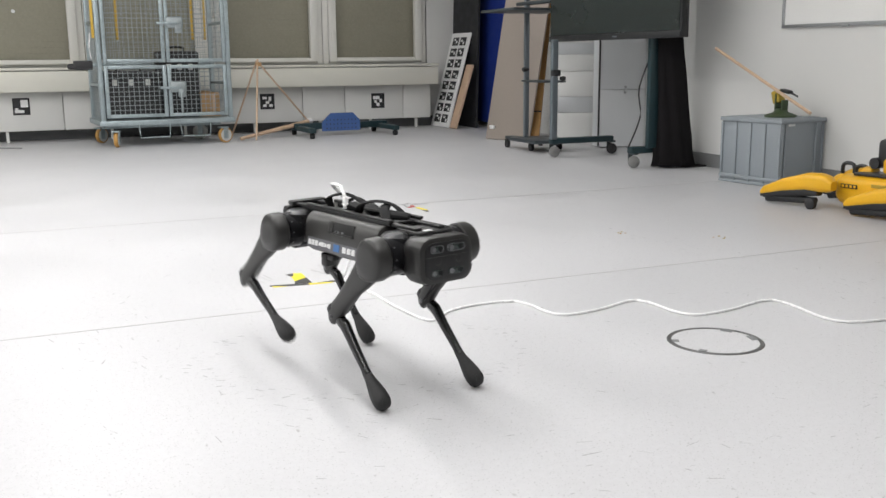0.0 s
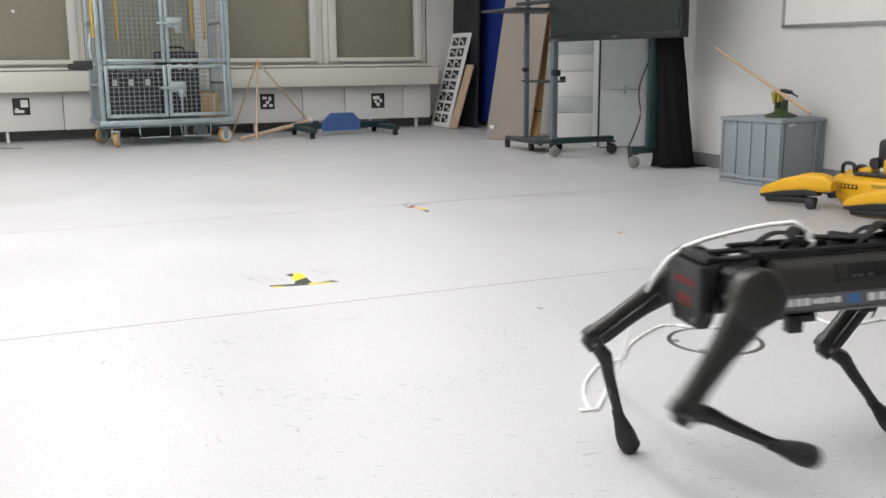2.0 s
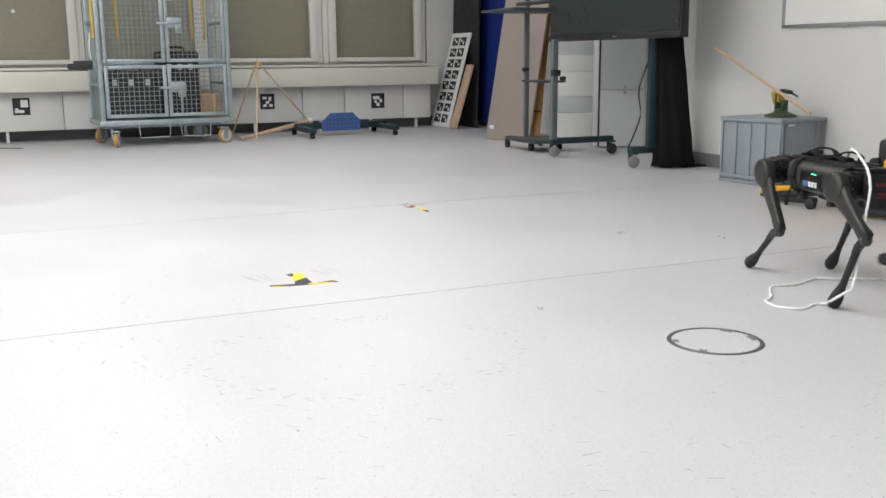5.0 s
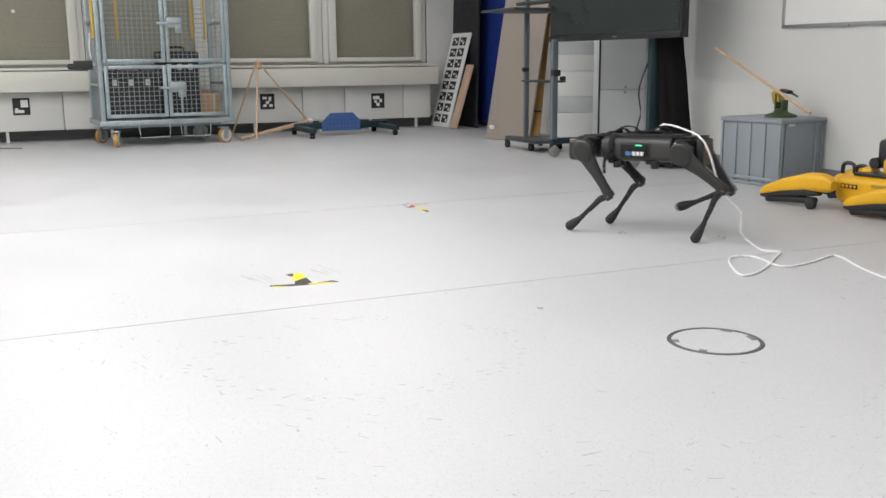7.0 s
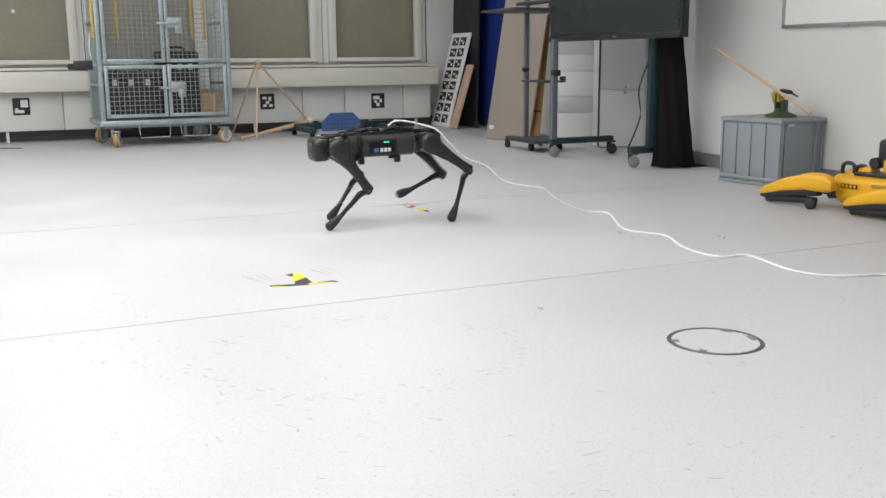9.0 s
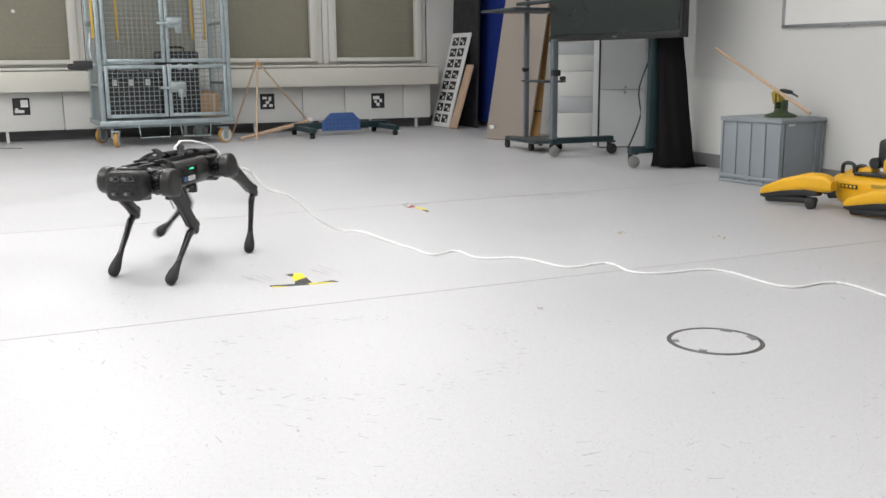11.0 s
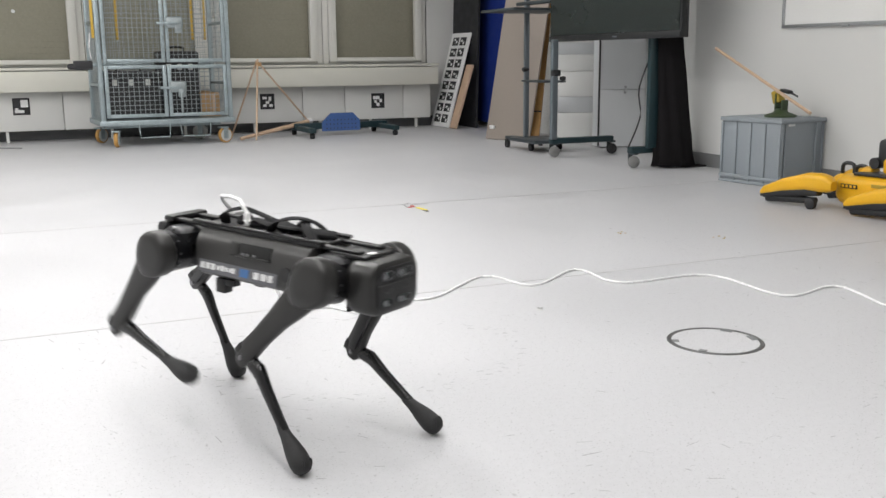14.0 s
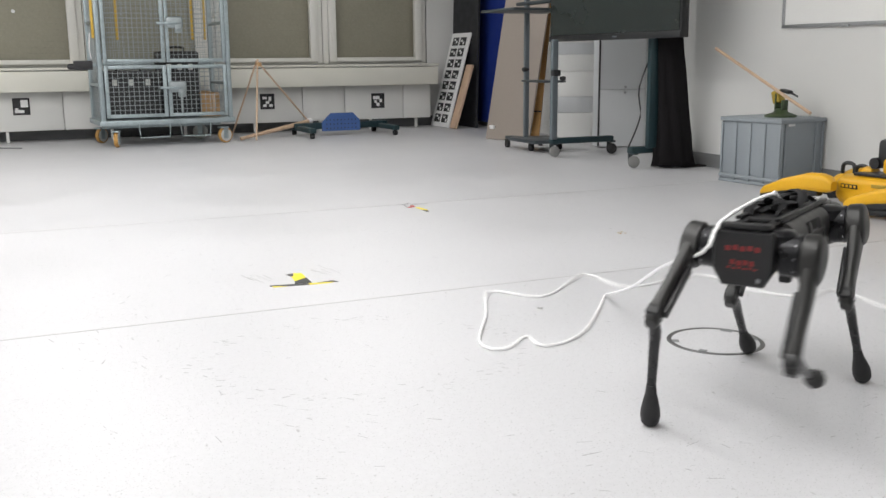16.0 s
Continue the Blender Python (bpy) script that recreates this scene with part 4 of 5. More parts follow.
def limb(code, sx, sy):
    """Hip motor, thigh and shank of one leg; each turns in the robot's own space."""
    hip = part("hip_motor", turned(B(), (0, sy * 0.012, 0), (0, sy, 0), [(0, 0.040), (0.004, 0.047), (0.045, 0.047), (0.047, 0.044), (0.052, 0.044), (0.054, 0.048)], 28), MOTOR, robot, "black motor housing")
    part("motor_ring", turned(B(), (0, sy * 0.066, 0), (0, sy, 0), [(0, 0.042), (0, 0.0495), (0.007, 0.0495), (0.007, 0.042)], 28), RING, hip, "machined ring")
    for i in range(10):
        a = 2 * math.pi * i / 10
        part("screw", turned(B(), (0.0475 * math.cos(a), sy * 0.050, 0.0475 * math.sin(a)), (math.cos(a), 0, math.sin(a)), [(0, 0.0028), (0.0015, 0.0022)], 6), RING, hip)
    # rounded cap over the thigh motor, flowing into the thigh
    bm = B()
    n = 30
    rings = []
    for d, s in ((-0.022, 0.93), (-0.018, 1.0), (0.008, 1.0), (0.015, 0.95), (0.019, 0.84), (0.021, 0.5)):
        ring = []
        for i in range(n):
            a = 2 * math.pi * i / n
            x, z = 0.0515 * math.cos(a), 0.0515 * math.sin(a)
            if z < 0:
                z *= 1.30
                x *= 1 - 0.22 * (-math.sin(a)) ** 2
            ring.append(Vector((x * s, sy * d, z * s)))
        rings.append(ring)
    loft(bm, rings)
    thigh = part("thigh", bm, SHELL, robot, "anthracite thigh with a round cap")
    bm = B()
    loft(bm, [[Vector((cx + w * a, sy * (yc + t * b), z)) for a, b in rounded(1, 1, 0.32, 3)] for z, w, t, yc, cx in
              ((-0.035, 0.078, 0.032, -0.002, 0.0), (-0.075, 0.066, 0.031, -0.001, 0.0), (-0.12, 0.052, 0.029, 0.0, -0.002), (-0.19, 0.044, 0.028, 0.0, -0.004), (-0.225, 0.047, 0.031, 0.0, -0.004), (-0.255, 0.043, 0.031, 0.0, -0.002), (-0.268, 0.026, 0.026, 0.0, 0.002))])
    part("thigh_beam", bm, SHELL, thigh)
    part("inner_rail", slab(B(), (0.0, -sy * 0.02, -0.16), (0.022, 0.012, 0.15), 0.004), SHELL_D, thigh)
    for a in (55, 140, 230, 320):
        part("screw", turned(B(), (0.040 * math.cos(radians(a)), sy * 0.0145, 0.040 * math.sin(radians(a))), (0, sy, 0), [(0, 0.0042), (0.0042, 0.0042), (0.0043, 0.002)], 8), DARK, thigh)
    part("knee_pin", turned(B(), (0, -0.020, -0.25), (0, 1, 0), [(0, 0.003), (0.001, 0.005), (0.039, 0.005), (0.040, 0.003)], 12), RING, thigh, "steel knee pin")
    part("knee_guard", slab(B(), (-0.018, 0, -0.243), (0.022, 0.030, 0.030), 0.006), SHELL_D, thigh)
    # shank: bent neck, thin tube, boot
    bm = B()
    loft(bm, [[Vector((cx + w * a, t * b, z)) for a, b in rounded(1, 1, 0.4, 3)] for z, w, t, cx in
              ((0.012, 0.020, 0.020, 0.0), (0.0, 0.029, 0.022, 0.0), (-0.024, 0.032, 0.023, 0.009), (-0.042, 0.033, 0.024, 0.014), (-0.056, 0.029, 0.024, 0.014), (-0.09, 0.025, 0.022, 0.009), (-0.16, 0.021, 0.020, 0.003), (-0.195, 0.022, 0.021, 0.0))])
    shank = part("shank", bm, SHANK, robot, "glossy black shank")
    boot = part("boot", turned(B(), (0, 0, -0.182), (0, 0, -1), [(-0.012, 0.0108), (0.012, 0.0130), (0.034, 0.0178), (0.054, 0.0216), (0.072, 0.0228), (0.087, 0.0205), (0.095, 0.0145), (0.0975, 0.006)], 20), FOOT, shank, "rubber foot")
    for i in range(6):
        part("tread_rib", tube(B(), [(0.0205 * math.cos(t), -0.0115 + 0.0046 * i, -0.256 - 0.0195 * math.sin(t)) for t in (0.1, 0.45, 0.8, 1.15)], 0.0022, 5), FOOT, boot)
    LINK[code] = (hip, thigh, shank, sx, sy)


for code, sx, sy in (("RF", 1, -1), ("LF", 1, 1), ("RR", -1, -1), ("LR", -1, 1)):
    limb(code, sx, sy)

# ---- its white cable, in short stiff pieces ----
cable = thing("power_cable", "long white cable trailing from the robot", "cable")
PIECE, PIECES = 0.042, 190
seg = mesh("cable_piece", turned(B(), (0, 0, 0), (0, 0, 1), [(-0.0015, 0.0020), (0, 0.0045), (PIECE, 0.0045), (PIECE + 0.0015, 0.0020)], 8), CABLE, 60)
pieces = []
for i in range(PIECES):
    ob = new("cable_piece", seg)
    ob.parent = cable
    pieces.append(ob)

# ---- paths: seconds, body x, y, heading, height, roll, pitch; then the feet: right front, left front, left rear (standing), right rear (in the air) ----
LAP_A = [(0.0, 0.803, 2.336, -75.8, 0.373, 0.3, -0.1, 0.740, 2.068, 1.015, 2.126, 0.893, 2.607, 0.626, 2.501, 0.096),
         (0.5, 0.821, 2.080, -74.8, 0.384, 0.6, 1.1, 0.740, 1.827, 1.039, 1.810, 0.909, 2.442, 0.658, 2.182, 0.122),
         (1.0, 0.912, 1.770, -52.8, 0.395, 1.3, 1.3, 0.888, 1.485, 1.210, 1.612, 0.907, 2.132, 0.703, 1.817, 0.112),
         (1.5, 1.120, 1.508, -32.2, 0.406, -1.0, -0.6, 1.218, 1.289, 1.474, 1.464, 0.933, 1.854, 0.894, 1.447, 0.133),
         (2.0, 1.438, 1.369, -11.8, 0.402, -0.1, -1.1, 1.632, 1.179, 1.708, 1.439, 1.130, 1.607, 1.247, 1.227, 0.123),
         (2.5, 1.795, 1.324, 5.6, 0.407, 1.1, -1.4, 2.032, 1.211, 2.001, 1.478, 1.412, 1.468),
         (3.0, 2.130, 1.400, 22.0, 0.398, 0, 0),
         (3.5, 2.380, 1.660, 38.0, 0.394, 0, 0),
         (4.0, 2.531, 1.980, 52.3, 0.390, 0.0, 0.0, 2.779, 2.047, 2.605, 2.349, 2.196, 1.816)]
LAP_B = [(6.5, 2.832, 3.517, 111.2, 0.388, 1.9, 0.4, 2.900, 3.738, 2.610, 3.761, 2.795, 3.161, 3.042, 3.446, 0.114),
         (7.0, 2.681, 3.766, 121.1, 0.401, 2.2, 1.1, 2.699, 4.037, 2.424, 3.965, 2.759, 3.441, 2.896, 3.727, 0.121),
         (7.5, 2.467, 4.021, 121.5, 0.408, 1.7, 1.1, 2.491, 4.299, 2.218, 4.232, 2.561, 3.699, 2.693, 4.014, 0.137),
         (8.0, 2.269, 4.357, 140.4, 0.405, 0.6, 1.4, 2.239, 4.578, 1.949, 4.451, 2.428, 4.039, 2.475, 4.355, 0.117),
         (8.5, 1.998, 4.565, 163.8, 0.399, -0.4, 0.0, 1.852, 4.744, 1.672, 4.515, 2.269, 4.306, 2.187, 4.631, 0.109),
         (9.0, 1.667, 4.610, 178.3, 0.400, -0.8, 1.1, 1.458, 4.755, 1.369, 4.480, 2.009, 4.454, 1.835, 4.722, 0.127)]
LAP_C = [(11.5, 0.292, 3.759, 246.6, 0.382, 1.0, 0.5, 0.076, 3.611, 0.310, 3.399, 0.595, 4.009, 0.261, 3.941, 0.125),
         (12.0, 0.177, 3.385, 264.4, 0.396, -0.0, 0.3, -0.008, 3.226, 0.287, 3.068, 0.425, 3.692, 0.062, 3.560, 0.114),
         (12.5, 0.189, 3.105, 280.8, 0.395, -0.6, 0.2, 0.084, 2.845, 0.388, 2.829, 0.277, 3.388, 0.054, 3.255, 0.116),
         (13.0, 0.252, 2.845, 285.6, 0.372, 1.3, 0.5, 0.160, 2.557, 0.479, 2.518, 0.338, 3.085, 0.089, 2.976, 0.090),
         (13.5, 0.357, 2.422, 296.9, 0.397, -1.3, 2.4, 0.309, 2.137, 0.628, 2.208, 0.369, 2.747, 0.173, 2.508, 0.118)]
LAP_D = [(14.0, 0.503, 2.095, 301.3, 0.389, 0.4, 2.3, 0.465, 1.797, 0.790, 1.881, 0.477, 2.462, 0.305, 2.156, 0.130),
         (14.5, 0.710, 1.839, 326.5, 0.403, 0.8, 0.3, 0.778, 1.574, 1.038, 1.773, 0.572, 2.176, 0.491, 1.809, 0.125),
         (15.0, 1.015, 1.676, 345.9, 0.395, -2.7, 0.6, 1.158, 1.431, 1.336, 1.722, 0.712, 1.932, 0.823, 1.572, 0.117),
         (15.5, 1.367, 1.685, 368.2, 0.390, 0.2, 1.5, 1.562, 1.487, 1.613, 1.841, 0.984, 1.782, 1.236, 1.521, 0.100),
         (16.0, 1.685, 1.783, 392.7, 0.395, -0.5, 0.8, 1.929, 1.727, 1.831, 2.040, 1.265, 1.713, 1.636, 1.596, 0.095)]
SLACK = {}


def lay(t, *points):
    """How the cable lies at t seconds, from the robot outwards; a third number lifts it off the floor."""
    SLACK[t] = [Vector((p[0], p[1], p[2] if len(p) > 2 else 0.0042)) for p in points]


lay(0, (1.05, 3.36), (1.11, 3.20), (1.12, 2.96), (1.16, 2.73), (1.28, 2.84), (1.52, 2.85), (1.56, 2.63), (1.72, 2.63), (1.91, 2.68), (1.94, 2.45), (2.11, 2.44), (2.33, 2.48), (2.31, 2.19), (2.47, 2.13))
lay(0.5, (1.13, 3.37), (1.12, 2.96), (1.15, 2.62), (1.36, 2.80), (1.51, 2.81), (1.55, 2.59), (1.71, 2.62), (1.90, 2.67), (1.94, 2.45), (2.11, 2.44), (2.33, 2.48), (2.30, 2.18), (2.47, 2.13))
lay(1, (1.05, 2.78), (1.11, 2.69), (1.14, 2.51), (1.11, 2.31), (1.24, 2.46), (1.45, 2.53), (1.64, 2.51), (1.79, 2.57), (1.89, 2.43), (2.08, 2.41), (2.29, 2.44), (2.29, 2.18), (2.47, 2.13))
lay(1.5, (1.10, 2.24), (1.08, 2.04), (1.21, 2.21), (1.40, 2.31), (1.45, 2.19), (1.67, 2.36), (1.82, 2.39), (1.89, 2.32), (2.02, 2.29), (2.25, 2.34), (2.27, 2.16), (2.48, 2.14))
lay(2, (1.33, 1.98), (1.19, 1.83), (1.26, 1.99), (1.41, 2.14), (1.48, 2.14), (1.59, 2.26), (1.80, 2.38), (1.89, 2.29), (2.06, 2.31), (2.29, 2.35), (2.28, 2.15), (2.48, 2.14))
lay(2.5, (1.81, 1.76), (1.64, 1.77), (1.50, 1.70), (1.36, 1.68), (1.39, 1.85), (1.53, 2.06), (1.59, 2.20), (1.78, 2.34), (1.87, 2.27), (1.88, 2.21), (2.11, 2.36), (2.27, 2.38), (2.28, 2.15), (2.48, 2.14))
lay(3, (2.12, 1.62), (2.00, 1.71), (1.69, 1.59), (1.57, 1.59), (1.54, 1.66), (1.56, 1.78), (1.64, 1.96), (1.58, 2.01), (1.61, 2.15), (1.73, 2.25), (1.86, 2.20), (1.94, 2.25), (2.18, 2.37), (2.31, 2.34), (2.25, 2.13), (2.48, 2.14), (2.48, 2.14))
lay(3.5, (2.12, 1.62), (1.80, 1.54), (1.73, 1.58), (1.70, 1.67), (1.71, 1.81), (1.73, 1.94), (1.62, 1.96), (1.59, 2.02), (1.63, 2.10), (1.71, 2.18), (1.89, 2.21), (2.15, 2.36), (2.30, 2.37), (2.26, 2.13), (2.43, 2.10), (2.48, 2.14))
lay(4, (2.06, 1.61), (1.96, 1.68), (2.05, 1.95), (1.94, 1.96), (1.97, 2.11), (2.24, 2.30), (2.21, 2.20), (2.37, 2.40), (2.61, 2.52), (2.58, 2.40), (2.91, 2.53))
lay(6.5, (2.99, 3.18, 0.21), (3.05, 3.19, 0.16), (3.10, 3.21, 0.12), (3.08, 3.20, 0.05), (3.11, 3.21), (2.93, 2.93), (2.76, 2.85), (2.51, 2.73), (2.41, 2.77), (2.54, 2.96), (2.69, 3.07), (2.69, 2.85), (2.94, 2.92), (3.07, 2.92), (3.00, 2.74), (2.93, 2.55))
lay(7, (2.85, 3.39, 0.22), (2.88, 3.37, 0.19), (2.93, 3.35, 0.14), (2.93, 3.35, 0.05), (2.97, 3.33), (2.89, 3.16), (2.94, 3.11), (2.82, 3.01), (2.62, 2.86), (2.48, 2.82), (2.65, 3.09), (2.77, 3.09), (2.73, 2.88), (2.87, 2.88), (3.09, 2.95), (3.00, 2.74), (2.93, 2.55))
lay(7.5, (2.68, 3.67, 0.28), (2.75, 3.68, 0.23), (2.86, 3.68, 0.17), (2.92, 3.69, 0.08), (3.07, 3.69), (3.23, 3.69), (3.11, 3.50), (2.76, 3.10), (2.57, 2.97), (2.67, 3.14), (2.80, 3.13), (2.80, 2.94), (2.91, 2.92), (3.11, 2.95), (2.98, 2.69), (2.93, 2.55))
lay(8, (2.65, 4.16, 0.26), (2.81, 4.23, 0.20), (2.98, 4.32, 0.07), (3.15, 4.40), (2.99, 3.92), (2.97, 3.63), (2.89, 3.38), (2.75, 3.10), (2.65, 3.06), (2.79, 3.12), (2.86, 2.96), (3.08, 2.93), (2.98, 2.69), (2.94, 2.55))
lay(8.5, (2.39, 4.40, 0.31), (2.47, 4.40, 0.29), (2.53, 4.39, 0.27), (2.58, 4.39, 0.24), (2.65, 4.39, 0.17), (2.76, 4.38, 0.13), (2.91, 4.38, 0.10), (3.02, 4.37), (3.07, 4.08), (2.85, 3.48), (2.79, 3.12), (2.82, 2.82), (3.00, 2.79), (2.97, 2.58))
lay(9, (2.11, 4.52, 0.32), (2.19, 4.50, 0.29), (2.24, 4.50, 0.27), (2.32, 4.49, 0.19), (2.44, 4.47, 0.16), (2.55, 4.46, 0.14), (2.64, 4.45, 0.07), (2.79, 4.43), (2.87, 4.32), (2.66, 3.86), (2.74, 3.65), (2.63, 3.36), (2.64, 3.13), (2.77, 3.12), (2.72, 2.81), (2.80, 2.66), (2.99, 2.60))
lay(11.5, (0.61, 4.09, 0.37), (0.67, 4.12, 0.27), (0.72, 4.14, 0.25), (0.81, 4.17, 0.22), (0.86, 4.19, 0.18), (0.93, 4.22, 0.10), (1.06, 4.27), (1.18, 4.21), (1.22, 3.78), (1.27, 3.56), (1.44, 3.67), (1.48, 3.45), (1.69, 3.41), (1.77, 3.14), (2.03, 3.20), (2.04, 2.96), (2.39, 2.91), (2.44, 2.54), (2.71, 2.57), (2.64, 2.28))
lay(12, (0.44, 3.83, 0.37), (0.48, 3.86, 0.32), (0.53, 3.89, 0.25), (0.59, 3.93, 0.23), (0.67, 3.99, 0.20), (0.72, 4.02, 0.16), (0.88, 4.13, 0.02), (0.91, 4.15), (1.06, 4.03), (1.07, 3.57), (1.15, 3.50), (1.35, 3.56), (1.39, 3.31), (1.66, 3.35), (1.74, 3.09), (2.01, 3.16), (2.01, 2.92), (2.38, 2.89), (2.41, 2.51), (2.70, 2.56), (2.63, 2.27))
lay(12.5, (0.76, 3.67), (0.92, 3.71), (0.99, 3.44), (1.06, 3.28), (1.27, 3.43), (1.32, 3.20), (1.67, 3.33), (1.71, 3.07), (1.98, 3.20), (1.99, 2.90), (2.38, 2.89), (2.40, 2.50), (2.70, 2.56), (2.62, 2.26))
lay(13, (0.76, 3.63), (0.93, 3.66), (0.98, 3.42), (1.05, 3.27), (1.26, 3.41), (1.32, 3.18), (1.66, 3.31), (1.70, 3.06), (1.98, 3.20), (1.99, 2.90), (2.38, 2.89), (2.40, 2.50), (2.70, 2.56), (2.61, 2.26))
lay(13.5, (0.79, 3.34), (0.93, 3.37), (0.98, 3.09), (1.24, 3.32), (1.31, 3.09), (1.65, 3.28), (1.70, 3.04), (1.98, 3.20), (1.99, 2.90), (2.38, 2.89), (2.40, 2.50), (2.69, 2.55), (2.60, 2.25))
lay(14, (0.78, 3.00), (0.91, 3.06), (1.01, 2.89), (1.17, 3.02), (1.30, 3.02), (1.60, 3.25), (1.69, 3.02), (1.98, 3.20), (2.00, 2.92), (2.38, 2.89), (2.40, 2.50), (2.68, 2.55), (2.60, 2.25))
lay(14.5, (0.92, 2.88), (1.03, 2.93), (0.99, 2.63), (1.13, 2.83), (1.32, 2.99), (1.64, 3.12), (1.92, 3.15), (2.06, 2.97), (2.38, 2.89), (2.40, 2.50), (2.66, 2.53), (2.59, 2.24))
lay(15, (1.08, 2.53), (1.06, 2.42), (1.18, 2.59), (1.30, 2.75), (1.45, 2.76), (1.83, 3.03), (2.04, 2.93), (2.36, 2.88), (2.40, 2.73), (2.36, 2.53), (2.41, 2.48), (2.63, 2.49), (2.58, 2.23))
lay(15.5, (1.66, 2.90), (1.55, 3.05), (1.43, 2.94), (1.31, 2.71), (1.17, 2.53), (1.17, 2.41), (1.30, 2.47), (1.63, 2.84), (1.96, 2.85), (2.34, 2.89), (2.38, 2.68), (2.41, 2.48), (2.63, 2.49), (2.58, 2.23))
lay(16, (1.85, 2.79), (1.53, 2.42), (1.34, 2.34), (1.36, 2.47), (1.23, 2.36), (1.19, 2.45), (1.35, 2.73), (1.51, 3.02), (1.64, 2.86), (1.96, 3.10), (1.99, 2.85), (2.36, 2.90), (2.36, 2.63), (2.45, 2.47), (2.63, 2.49), (2.58, 2.23))



def curve_at(rows, t):
    """Smooth value of rows (time, values...) at t; goes on straight past the ends."""
    ts = [r[0] for r in rows]
    k = max(0, min(len(rows) - 2, sum(1 for q in ts if q <= t) - 1))
    a, b = rows[k], rows[k + 1]
    h = b[0] - a[0]
    before, after = rows[max(k - 1, 0)], rows[min(k + 2, len(rows) - 1)]
    u = (t - a[0]) / h
    out = []
    for i in range(1, 7):
        m0, m1 = (b[i] - before[i]) / (b[0] - before[0]), (after[i] - a[i]) / (after[0] - a[0])
        if u < 0:
            out.append(a[i] + m0 * u * h)
        elif u > 1:
            out.append(b[i] + m1 * (u - 1) * h)
        else:
            out.append((2 * u ** 3 - 3 * u * u + 1) * a[i] + (u ** 3 - 2 * u * u + u) * h * m0 + (3 * u * u - 2 * u ** 3) * b[i] + (u ** 3 - u * u) * h * m1)
    return out


TRACK = [r[:7] for r in LAP_A + LAP_B + LAP_C + LAP_D]
STEPS = {round(2 * r[0]): r[7:] for r in LAP_A + LAP_B + LAP_C + LAP_D if len(r) > 7}
# touch-down and lift-off of each foot against the half-second beat, and its place in the body's frame
BEAT = {"RF": (-0.20, 0.10, 0.205, -0.155, 0), "LF": (-0.04, 0.27, 0.290, 0.140, 2), "LR": (-0.25, 0.05, -0.335, 0.165, 4), "RR": (0.08, 0.38, -0.195, -0.138, None)}


def body(t):
    x, y, a, z, roll, pitch = curve_at(TRACK, t)
    sway = math.sin(4 * math.pi * t)
    return pose(x, y, z + 0.005 * sway, roll + 0.6 * sway, pitch + 0.7 * sway, a)


def stand_at(code, n):
    td, lo, ox, oy, col = BEAT[code]
    if col is not None and n in STEPS:
        return Vector((STEPS[n][col], STEPS[n][col + 1], 0.03))
    x, y, a = curve_at(TRACK, 0.5 * n + (0.23 if col is None else 0.0))[:3]
    return pose(x, y, 0.03, 0, 0, a) @ Vector((ox, oy, 0))


def foot_at(code, t):
    td, lo = BEAT[code][:2]
    n = math.floor((t - td) / 0.5)
    since = t - (0.5 * n + td)
    if since <= lo - td:
        return stand_at(code, n)
    s = (since - (lo - td)) / (0.5 - (lo - td))
    if code == "RR":
        a, c, mid = stand_at(code, n), stand_at(code, n + 1), STEPS.get(n + 1, ())[6:]
        if len(mid) == 3:
            k = (0.5 * (n + 1) - (0.5 * n + lo)) / (0.5 - (lo - td))
            return a * ((s - k) * (s - 1) / k) + Vector(mid) * (s * (s - 1) / (k * (k - 1))) + c * (s * (s - k) / (1 - k))
    e = s * s * (3 - 2 * s)
    p = stand_at(code, n).lerp(stand_at(code, n + 1), min(1.0, e * 0.85 + 0.15 * s ** 0.5))
    p.z += 0.090 * math.sin(math.pi * s) ** 0.8
    return p


def joints(code, foot):
    """Poses of hip motor, thigh and shank in the robot's space for a foot there."""
    hip, thigh, shank, sx, sy = LINK[code]
    h = Vector((0.2399 * sx, 0.051 * sy, 0))
    d = foot - h
    off = 0.083 * sy
    lz = -math.sqrt(max(1e-6, d.y ** 2 + d.z ** 2 - off * off))
    a = math.atan2(d.z, d.y) - math.atan2(lz, off)
    dist = min(0.497, math.hypot(d.x, lz))
    c = -(math.pi - math.acos(max(-1, min(1, 1 - dist * dist / 0.125))))
    b = math.atan2(-d.x, -lz) - c / 2
    m0 = Matrix.Translation(h) @ Matrix.Rotation(a, 4, "X")
    m1 = m0 @ Matrix.Translation((0, off, 0)) @ Matrix.Rotation(b, 4, "Y")
    return m0, m1, m1 @ Matrix.Translation((0, 0, -0.25)) @ Matrix.Rotation(c, 4, "Y")


def spaced(pts, n):
    """n points at even steps along a line."""
    acc = [0.0]
    for p, q in zip(pts, pts[1:]):
        acc.append(acc[-1] + (q - p).length)
    out, k = [], 0
    for i in range(n):
        s = acc[-1] * i / (n - 1)
        while k < len(pts) - 2 and acc[k + 1] < s:
            k += 1
        out.append(pts[k].lerp(pts[k + 1], min(1.0, (s - acc[k]) / max(1e-6, acc[k + 1] - acc[k]))))
    return out


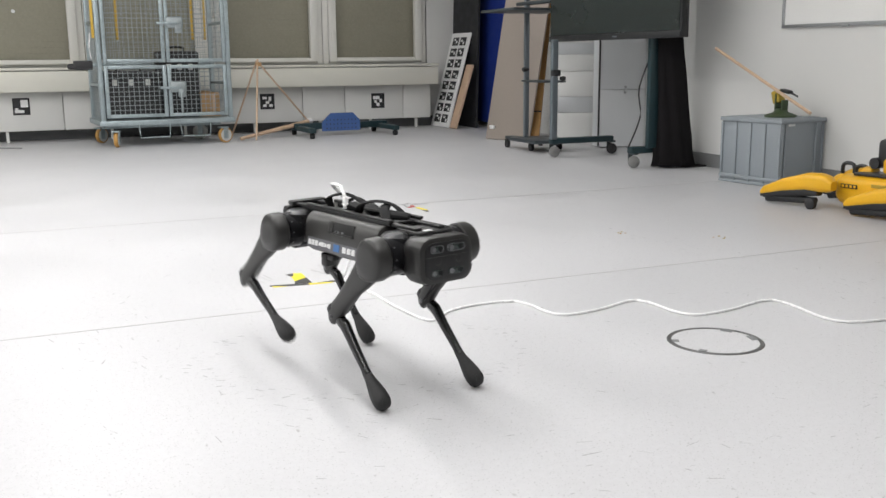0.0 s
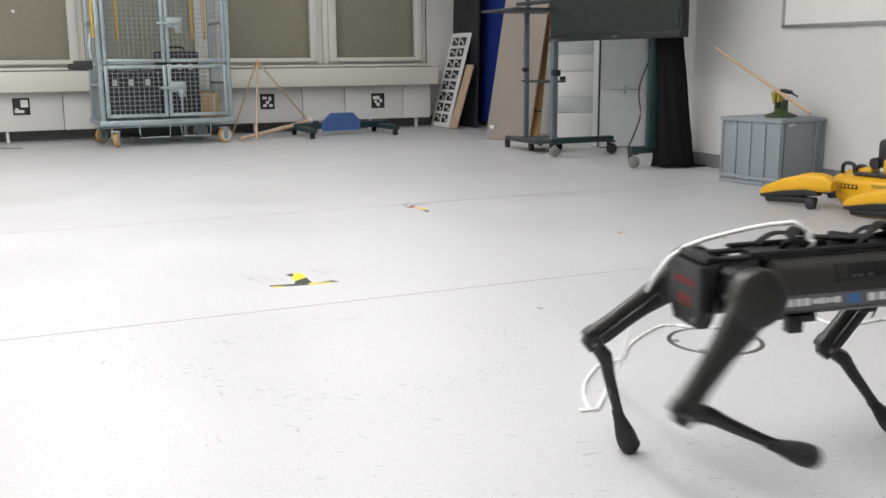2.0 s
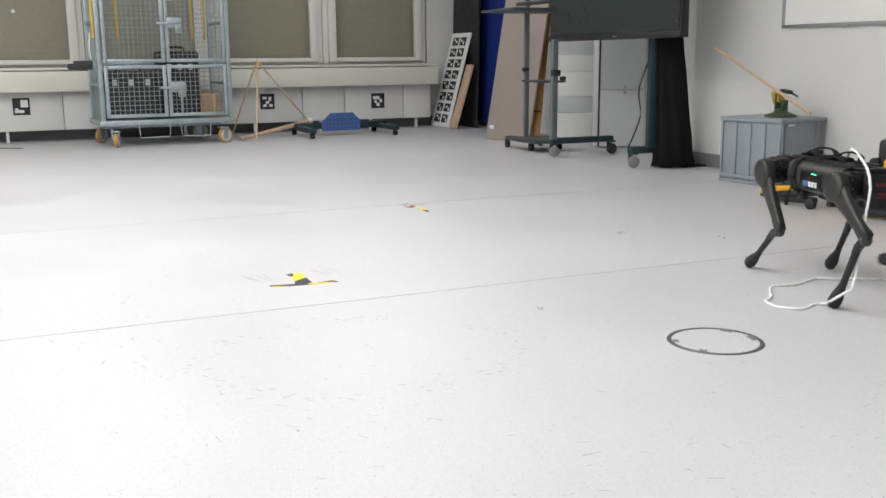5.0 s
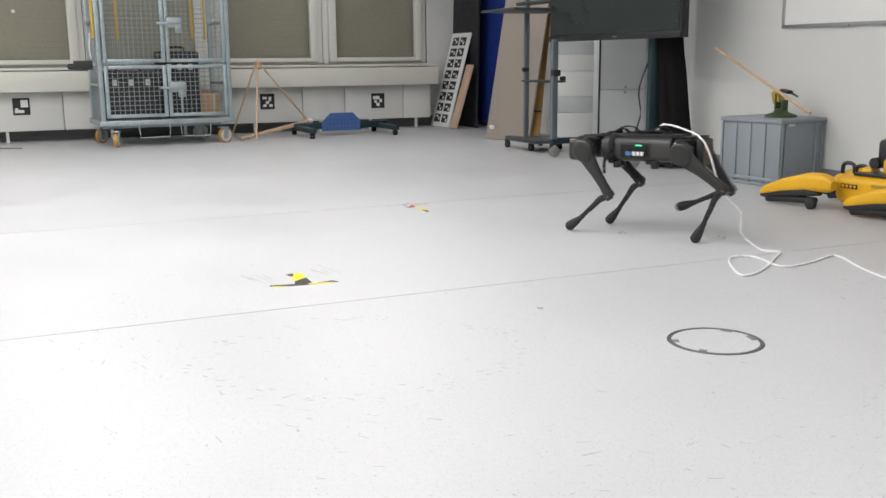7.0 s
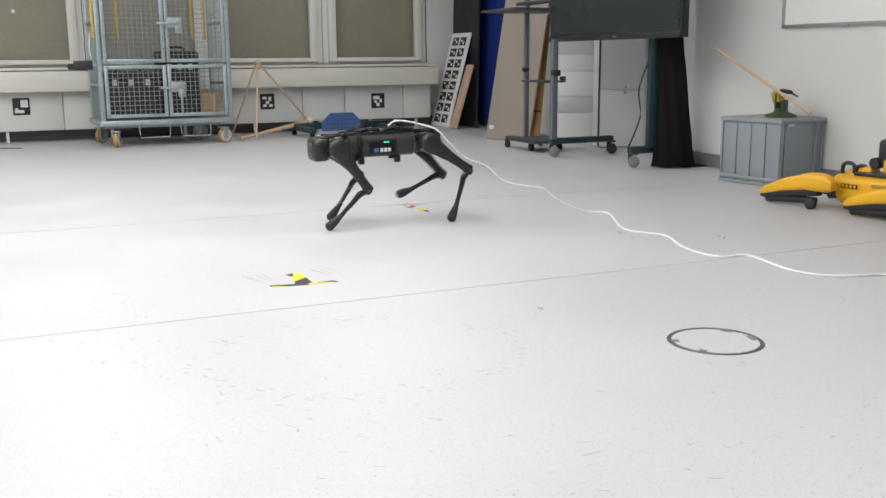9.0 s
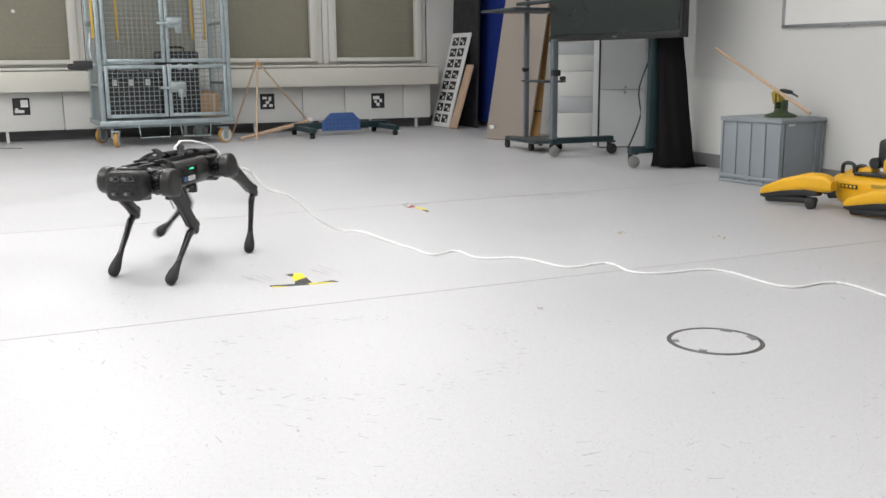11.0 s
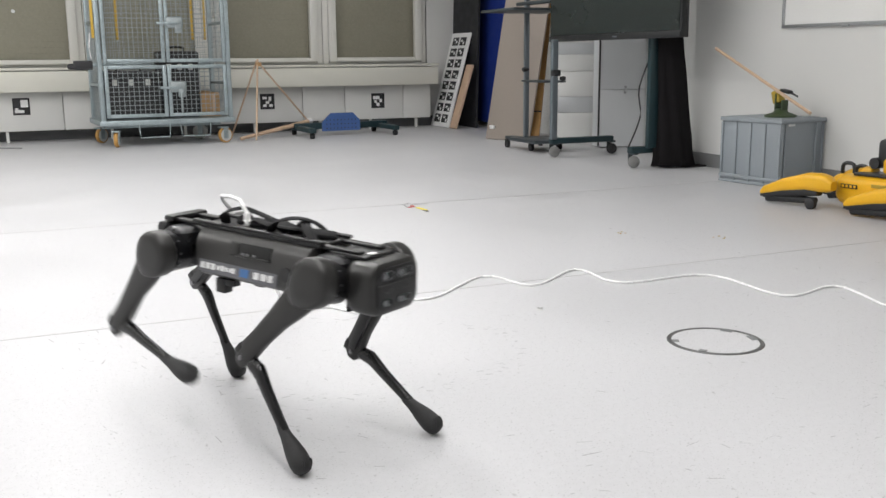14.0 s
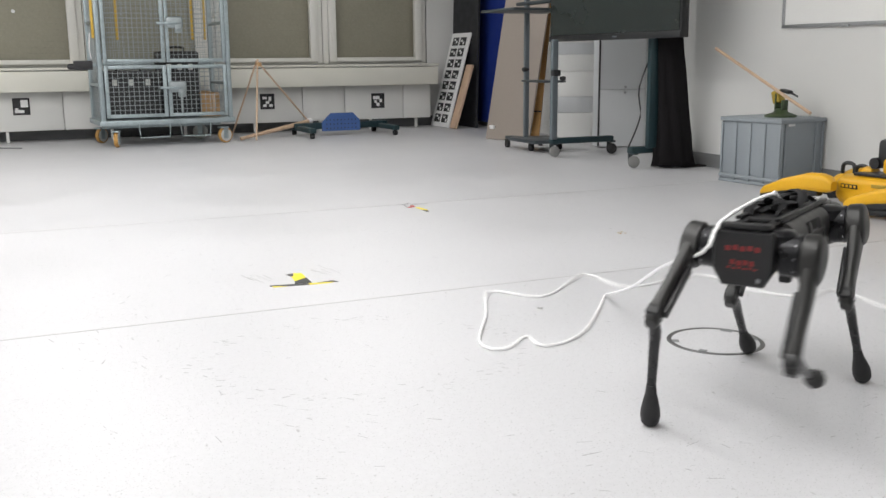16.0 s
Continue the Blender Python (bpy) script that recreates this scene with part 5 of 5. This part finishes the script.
def cable_line(t):
    m = body(t)
    over_tail = ((-0.069, -0.012, 0.097), (-0.075, -0.010, 0.112), (-0.125, 0.0, 0.116), (-0.21, 0.03, 0.098), (-0.30, 0.06, 0.066), (-0.345, 0.075, 0.01), (-0.365, 0.085, -0.15))
    over_side = ((-0.069, -0.012, 0.097), (-0.082, -0.010, 0.118), (-0.12, 0.0, 0.126), (-0.19, 0.02, 0.118), (-0.215, 0.07, 0.080), (-0.21, 0.13, -0.03), (-0.2, 0.145, -0.17))
    w = np.interp(t, [0, 0.5, 1.2, 1.5, 9.5, 11.5, 12.5, 14.6, 15.2, 16], [1, 1, 0.3, 0, 0, 0.4, 1, 1, 0, 0])
    on = [m @ Vector(p).lerp(Vector(q), w) for p, q in zip(over_tail[:6], over_side[:6])]
    ts = sorted(SLACK)
    k = max(0, min(len(ts) - 2, sum(1 for q in ts if q <= t) - 1))
    u = (t - ts[k]) / (ts[k + 1] - ts[k])
    u = max(0.0, min(1.0, u))
    a, b = spaced(smooth(SLACK[ts[k]], 4), 90), spaced(smooth(SLACK[ts[k + 1]], 4), 90)
    low = [p.lerp(q, u) for p, q in zip(a, b)]
    end = low[-1]
    for k, drop in ((0.3, 0.72), (0.65, 0.32)):
        hang = on[5].lerp(low[0], k)
        on.append(Vector((hang.x, hang.y, low[0].z + (on[5].z - low[0].z) * drop)))
    return smooth(on + [low[0]], 6) + low[1:] + [end.lerp(Vector((3.6, 1.2, 0.0042)), 0.5), Vector((3.6, 1.2, 0.0042)), Vector((3.2, -3.5, 0.0042))]


def motions():
    ticks = [i / 30 for i in range(481)]
    poses = [(t, body(t)) for t in ticks]
    walk(robot, poses)
    for code in LINK:
        sets = [joints(code, m.inverted() @ foot_at(code, t)) for t, m in poses]
        for j in range(3):
            walk(LINK[code][j], [(t, s[j]) for t, s in zip(ticks, sets)])
    chains = []
    beats = [i / 10 for i in range(161)]
    for t in beats:
        line = cable_line(t)
        acc, k, dots = [0.0], 0, []
        for p, q in zip(line, line[1:]):
            acc.append(acc[-1] + (q - p).length)
        for i in range(PIECES + 1):
            s = PIECE * i
            while k < len(line) - 2 and acc[k + 1] < s:
                k += 1
            dots.append(line[k].lerp(line[k + 1], (s - acc[k]) / max(1e-6, acc[k + 1] - acc[k])))
        chains.append(dots)
    for i, ob in enumerate(pieces):
        rows, turn = [], None
        for t, dots in zip(beats, chains):
            way = (dots[i + 1] - dots[i]).normalized()
            turn = way.to_track_quat("Z", "Y") if turn is None else (turn @ Vector((0, 0, 1))).rotation_difference(way) @ turn
            rows.append((t, Matrix.Translation(dots[i]) @ turn.to_matrix().to_4x4()))
        walk(ob, rows)


motions()
